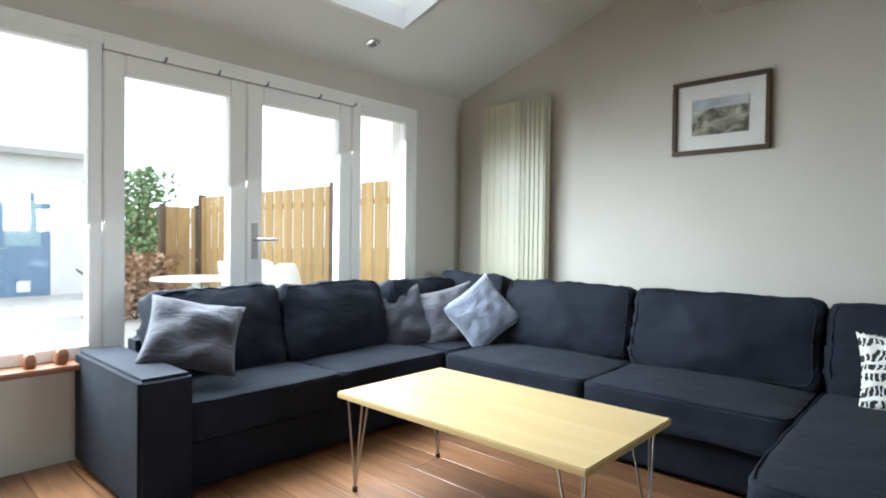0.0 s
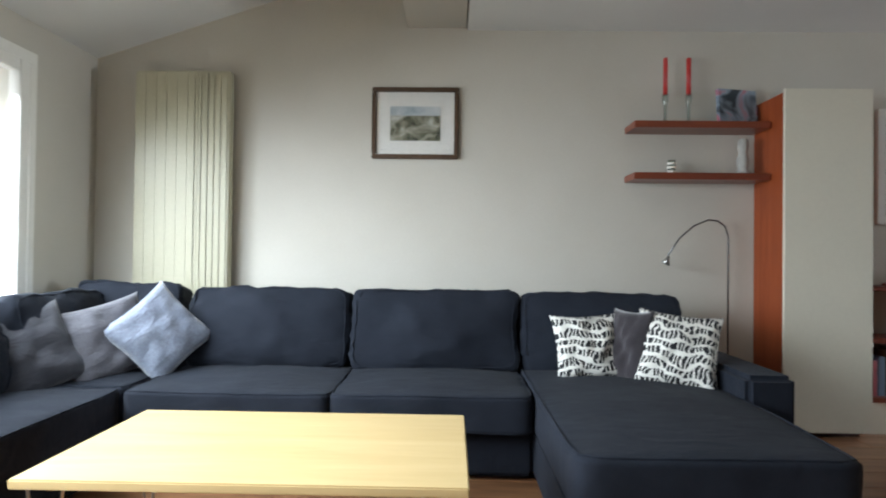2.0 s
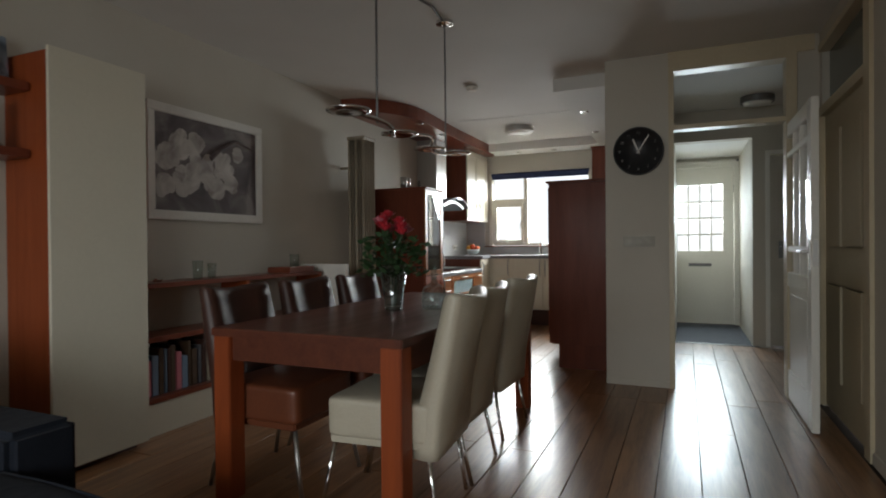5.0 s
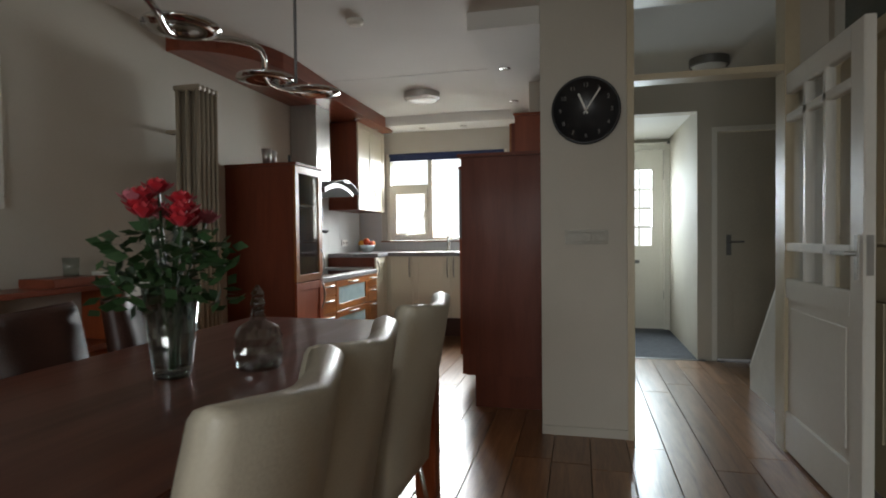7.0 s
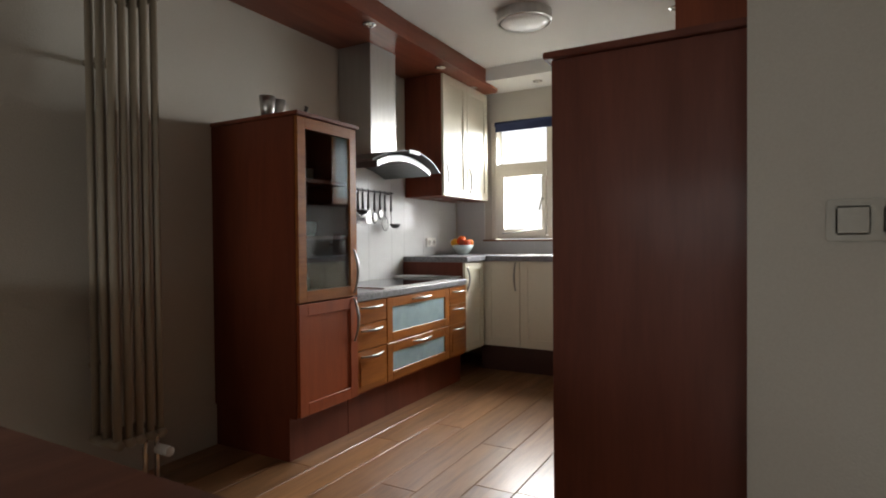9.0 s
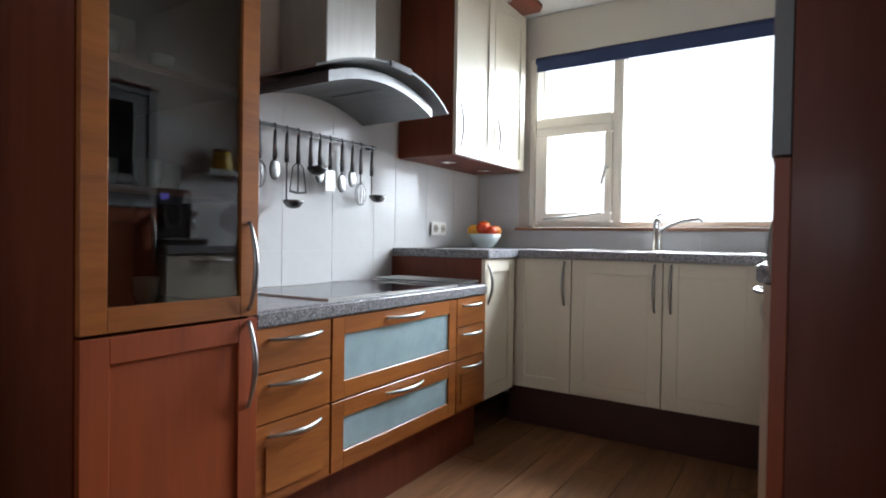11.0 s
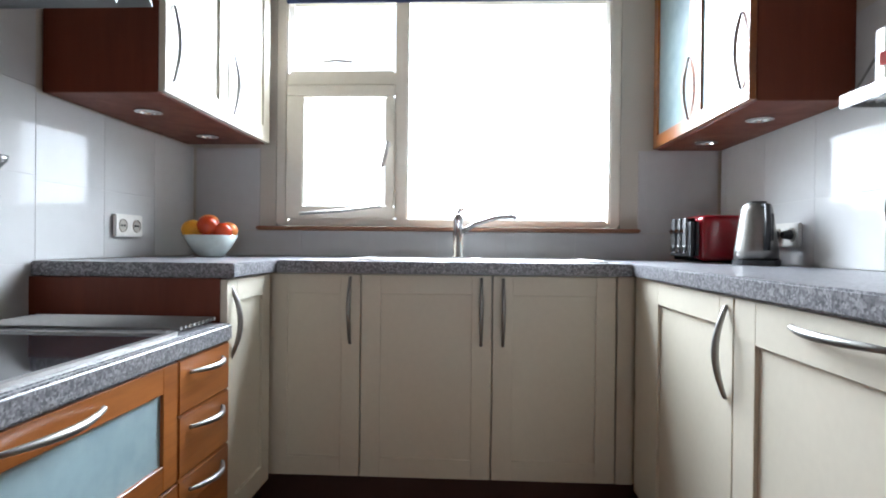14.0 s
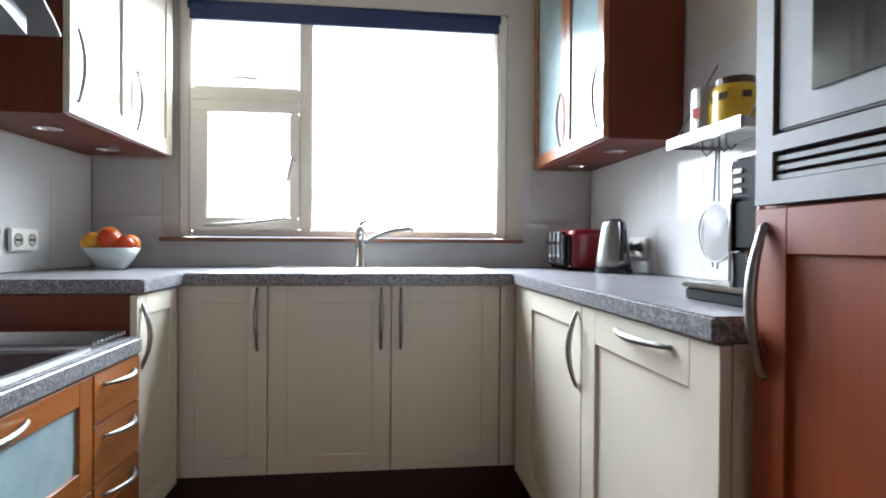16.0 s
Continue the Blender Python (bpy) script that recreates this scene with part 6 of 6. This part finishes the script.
cm = thing("coffee_machine", (6.64, 2.24, 0.948), "black and chrome coffee machine beside the oven housing", "coffee machine")
cm.matrix_basis = cm.matrix_basis @ Matrix.Diagonal((1, 1, 0.80, 1))
part("body", box(-0.21, -0.021, -0.17, 0.16, 0.0, 0.345, 0.008), "matt_black", cm)
part("lid", box(-0.212, -0.019, -0.172, 0.163, 0.346, 0.356, 0.003), "satin", cm, "steel top edge")
part("corner_trim", box(-0.030, -0.0195, 0.1605, 0.165, 0.0, 0.345, 0.002), "chrome", cm, "chrome corner strip")
part("control_panel", box(-0.20, -0.032, 0.1605, 0.168, 0.235, 0.340, 0.002), "matt_black", cm, "dark control panel")
for z in (0.262, 0.285, 0.308):
    part("button", box(-0.068, -0.042, 0.1685, 0.1705, z, z + 0.013, 0.001), "paper", cm)
part("display", box(-0.185, -0.145, 0.1685, 0.170, 0.275, 0.315), "display_blue", cm, "lit violet-blue display")
part("spout_block", box(-0.190, -0.125, 0.1605, 0.225, 0.125, 0.240, 0.008), "matt_black", cm)
for x in (-0.198, -0.124):
    part("spout_frame", box(x, x + 0.007, 0.1605, 0.230, 0.120, 0.245, 0.002), "chrome", cm)
for x in (-0.172, -0.143):
    part("nozzle", lathe([(0.006, 0), (0.008, 0.02)], 10, at=(x, 0.205, 0.104)), "chrome", cm)
part("steam_arm", tube([(-0.021, 0.10, 0.205), (0.02, 0.11, 0.205), (0.045, 0.115, 0.20)], 0.016, 10, radii=[0.02, 0.018, 0.012]), "matt_black", cm, smooth=True)
part("steam_nozzle", tube([(0.02, 0.115, 0.19), (0.012, 0.13, 0.15), (0.010, 0.135, 0.10)], 0.007, 8), "chrome", cm, smooth=True)
part("tray_base", box(-0.21, 0.035, 0.1615, 0.222, 0, 0.030, 0.004), "matt_black", cm)
part("drip_tray", box(-0.212, 0.040, 0.1615, 0.228, 0.0305, 0.044, 0.004), "chrome", cm)

# ---- garden and street ----
fixed("ground", box(-60, 70, -60, 60, -0.9, -0.16), "ground", "garden and street ground", "ground")
fixed("terrace", box(-12.88, GLASS - 0.26, -3, 5.2, -0.159, -0.12), "paving", "pale concrete terrace", "pavement")


def fence(name, label, m, length, high, boards):
    f = thing(name, m, label, "fence")
    w = length / boards
    for k in range(boards):
        part("board", box(k * w + 0.004, (k + 1) * w - 0.004, -0.01 + 0.018 * (k % 2), 0.008 + 0.018 * (k % 2), 0.02, high), "fence", f)
    for z in (0.3, high - 0.25):
        part("rail", box(0, length, 0.028, 0.06, z, z + 0.07), "fence", f)
    n = max(1, round(length / 1.8))
    for k in range(n + 1):
        part("post", box(length * k / n - 0.04, length * k / n + 0.04, -0.035, 0.062, 0.0, high + 0.04), "post", f)


fence("garden_fence", "tall yellow-brown wooden garden fence", pose(-8.4, 4.75, -0.16), 5.4, 1.92, 46)
fence("garden_fence", "far yellow-brown wooden garden fence", pose(-10.6, 4.4, -0.16, 0, 0, 90), 0.8, 1.8, 7)
fence("garden_fence", "far yellow-brown wooden garden fence across the garden", pose(-8.45, 4.16, -0.16, 0, 0, 90), 0.55, 1.75, 5)


def hedge(name, label, c, size, n, mat, seed):
    """A bush of single leaves in an uneven block."""
    rng = random.Random(seed)
    h = thing(name, (c[0], c[1], -0.16), label, "bush")
    bm = bmesh.new()
    for k in range(n):
        p = Vector((rng.gauss(0, 0.33) * size[0], rng.gauss(0, 0.33) * size[1], size[2] * (0.05 + 0.95 * rng.random() ** 0.8)))
        d = Vector((rng.gauss(0, 1), rng.gauss(0, 1), rng.gauss(0, 1))).normalized() * rng.uniform(0.05, 0.09)
        s = d.orthogonal().normalized() * 0.035
        bm.faces.new([bm.verts.new(q) for q in (p - d * 0.6, p + s, p + d * 0.7, p - s)])
    part("leaves", bm, mat, h)
    bm = bmesh.new()
    for k in range(7):
        tube([(rng.gauss(0, 0.1), rng.gauss(0, 0.1), 0), (rng.gauss(0, 0.3) * size[0], rng.gauss(0, 0.3) * size[1], size[2] * 0.8)], 0.015, 5, bm)
    part("branches", bm, "post", h)


hedge("hedge", "green leafy hedge behind the fence", (-9.4, 4.15), (0.9, 0.7, 2.4), 1700, "hedge_leaf", 2)
hedge("shrub", "brown dry shrub in front of the hedge", (-8.2, 3.75), (0.5, 0.7, 1.0), 800, "dry_leaf", 4)

sh = thing("garden_house", (-12.9, 1.82, -0.16), "whitewashed garden house with a grey-blue door", "shed")
part("wall", many((-2.5, 0, -3.2, 0.95, 0, 2.9), (-2.5, 0, 1.85, 2.9, 0, 2.9), (-2.5, 0, 0.95, 1.85, 2.12, 2.9), (-2.5, -0.6, 0.95, 1.85, 0, 2.12)), "render_wall", sh)
bm = bmesh.new()
a = [bm.verts.new(p) for p in ((0.25, -3.4, 2.85), (-2.7, -3.4, 4.0), (-2.7, 2.5, 4.0), (0.25, 2.5, 2.85))]
b = [bm.verts.new(v.co + Vector((0, 0, 0.12))) for v in a]
bm.faces.new(a), bm.faces.new(b[::-1])
for k in range(4):
    bm.faces.new((a[k], b[k], b[(k + 1) % 4], a[(k + 1) % 4]))
part("roof", bm, "paving", sh)
dd = part("door", many((-0.06, -0.02, 0.955, 1.845, 0.02, 1.05), (-0.06, -0.02, 0.955, 1.10, 1.05, 2.11), (-0.06, -0.02, 1.70, 1.845, 1.05, 2.11), (-0.06, -0.02, 1.10, 1.70, 1.95, 2.11)), "blue_door", sh, "grey-blue door with a window and a cat flap")
part("pane", box(-0.045, -0.035, 1.10, 1.70, 1.05, 1.95), "frosted", dd)
part("cat_flap", box(-0.02, -0.005, 1.28, 1.52, 0.12, 0.36, 0.03), "plastic_white", dd)
part("lever", tube([(-0.02, 1.02, 1.0), (0.03, 1.02, 1.0), (0.035, 1.12, 1.0)], 0.012), "steel", dd)


def garden_chair(m):
    c = thing("garden_chair", m, "white plastic garden armchair on the terrace", "chair", "garden chairs")
    part("seat", cushion(0.50, 0.48, 0.05, 8, 0.005, 0, 1, 5), "plastic_white", c, smooth=True, at=pose(0, 0, 0.42))
    part("backrest", cushion(0.50, 0.55, 0.05, 5, 0.01, 0, 1, 6), "plastic_white", c, smooth=True, at=pose(0, -0.26, 0.70, 78, 0, 0))
    for sx in (-1, 1):
        part("armrest", tube([(sx * 0.27, -0.26, 0.62), (sx * 0.28, 0.1, 0.64), (sx * 0.27, 0.22, 0.60)], 0.02), "plastic_white", c)
        for sy in (-1, 1):
            part("leg", tube([(sx * 0.24, sy * 0.20, 0.42), (sx * 0.27, sy * 0.25, 0)], 0.02), "plastic_white", c)
    return c


gch = garden_chair(pose(-4.6, 3.75, -0.12, 0, 0, 120))
copy_thing(gch, pose(-5.3, 3.35, -0.12, 0, 0, 160))
copy_thing(gch, pose(-5.6, 4.15, -0.12, 0, 0, 60))
gt = thing("garden_table", (-6.2, 3.7, -0.12), "round white garden table on the terrace", "table")
part("tabletop", lathe([(0.5, 0.70), (0.52, 0.71), (0.5, 0.73), (0.01, 0.73)], 28), "plastic_white", gt)
part("pedestal", lathe([(0.25, 0), (0.06, 0.05), (0.05, 0.70)], 16), "plastic_white", gt)

# ---- splashback tiles ----
def tile_wall(name, label, along, u0, u1, z0, z1, face, sign, tw=0.25, th=0.25):
    g = fixed(name, (box(u0, u1, face, face + sign * 0.004, z0, z1) if along == "x" else box(face, face + sign * 0.004, u0, u1, z0, z1)), "grout", label, "wall")
    meshes = {}
    z = z1
    while z > z0 + 0.01:
        lo = max(z0, z - th)
        u = u0
        while u < u1 - 0.01:
            hi = min(u1, u + tw)
            key = (round(hi - u, 3), round(z - lo, 3))
            if key not in meshes:
                w, h = key
                bm = box(0.0008, w - 0.0008, 0.004, 0.0056, 0.0008, h - 0.0008, 0.0005, 1)
                me = bpy.data.meshes.new("tile")
                bm.to_mesh(me)
                bm.free()
                me.materials.append(M["tile"])
                meshes[key] = me
            t = new("tile", meshes[key])
            t.parent = g
            if along == "x":
                t.matrix_basis = pose(u, face, lo) if sign > 0 else pose(hi, face, lo, 0, 0, 180)
            else:
                t.matrix_basis = pose(face, u, lo, 0, 0, 90) if sign < 0 else pose(face, hi, lo, 0, 0, -90)
            u = hi
        z = lo
    return g


tile_wall("splashback_1", "glossy white tiles behind the hob", "x", 5.94, 7.32, 0.787, 1.69, NORTH - 0.0005, -1, 0.30, 0.25)
tile_wall("splashback_2", "glossy white tiles behind the corner worktop", "x", 7.32, 8.23, 0.949, 1.426, NORTH - 0.0005, -1, 0.30, 0.25)
tile_wall("splashback_3", "glossy white tiles below the window sill", "y", 2.06, 4.34, 0.949, 1.062, FRONT - 0.0005, -1, 0.30, 0.25)
tile_wall("splashback_4", "glossy white tiles beside the window", "y", 4.05, 4.34, 1.064, 1.426, FRONT - 0.0005, -1, 0.30, 0.25)
tile_wall("splashback_5", "glossy white tiles beside the window", "y", 2.06, 2.395, 1.064, 1.417, FRONT - 0.0005, -1, 0.30, 0.25)
tile_wall("splashback_6", "glossy white tiles on the kitchen side wall", "x", 6.38, 8.23, 0.949, 1.66, 2.0455, 1, 0.30, 0.25)

# ---- oak boards ----
floor_ob = bpy.data.objects["floor"]
rng = random.Random(8)


def plank(x0, x1, y0, y1):
    me = bpy.data.meshes.new("plank")
    bm = box(0, x1 - x0 - 0.0025, 0, y1 - y0 - 0.003, -0.011, 0.0, 0.0018, 1)
    bm.to_mesh(me)
    bm.free()
    me.materials.append(M["plank"])
    ob = new("plank", me)
    ob.parent = floor_ob
    ob.location = (x0, y0, 0)


W = 0.19
for row in range(26):
    y0 = -0.50 + row * W
    y1 = min(y0 + W, NORTH)
    xa = GLASS if y0 >= SOUTH - 0.15 else 4.885
    xb = FRONT if y0 > 1.45 else 6.91
    x = xa - rng.uniform(0, 1.4)
    while x < xb:
        ln = rng.uniform(1.5, 2.2)
        a, b = max(x, xa), min(x + ln, xb)
        if b - a > 0.05:
            plank(a, b, y0, y1)
        x += ln
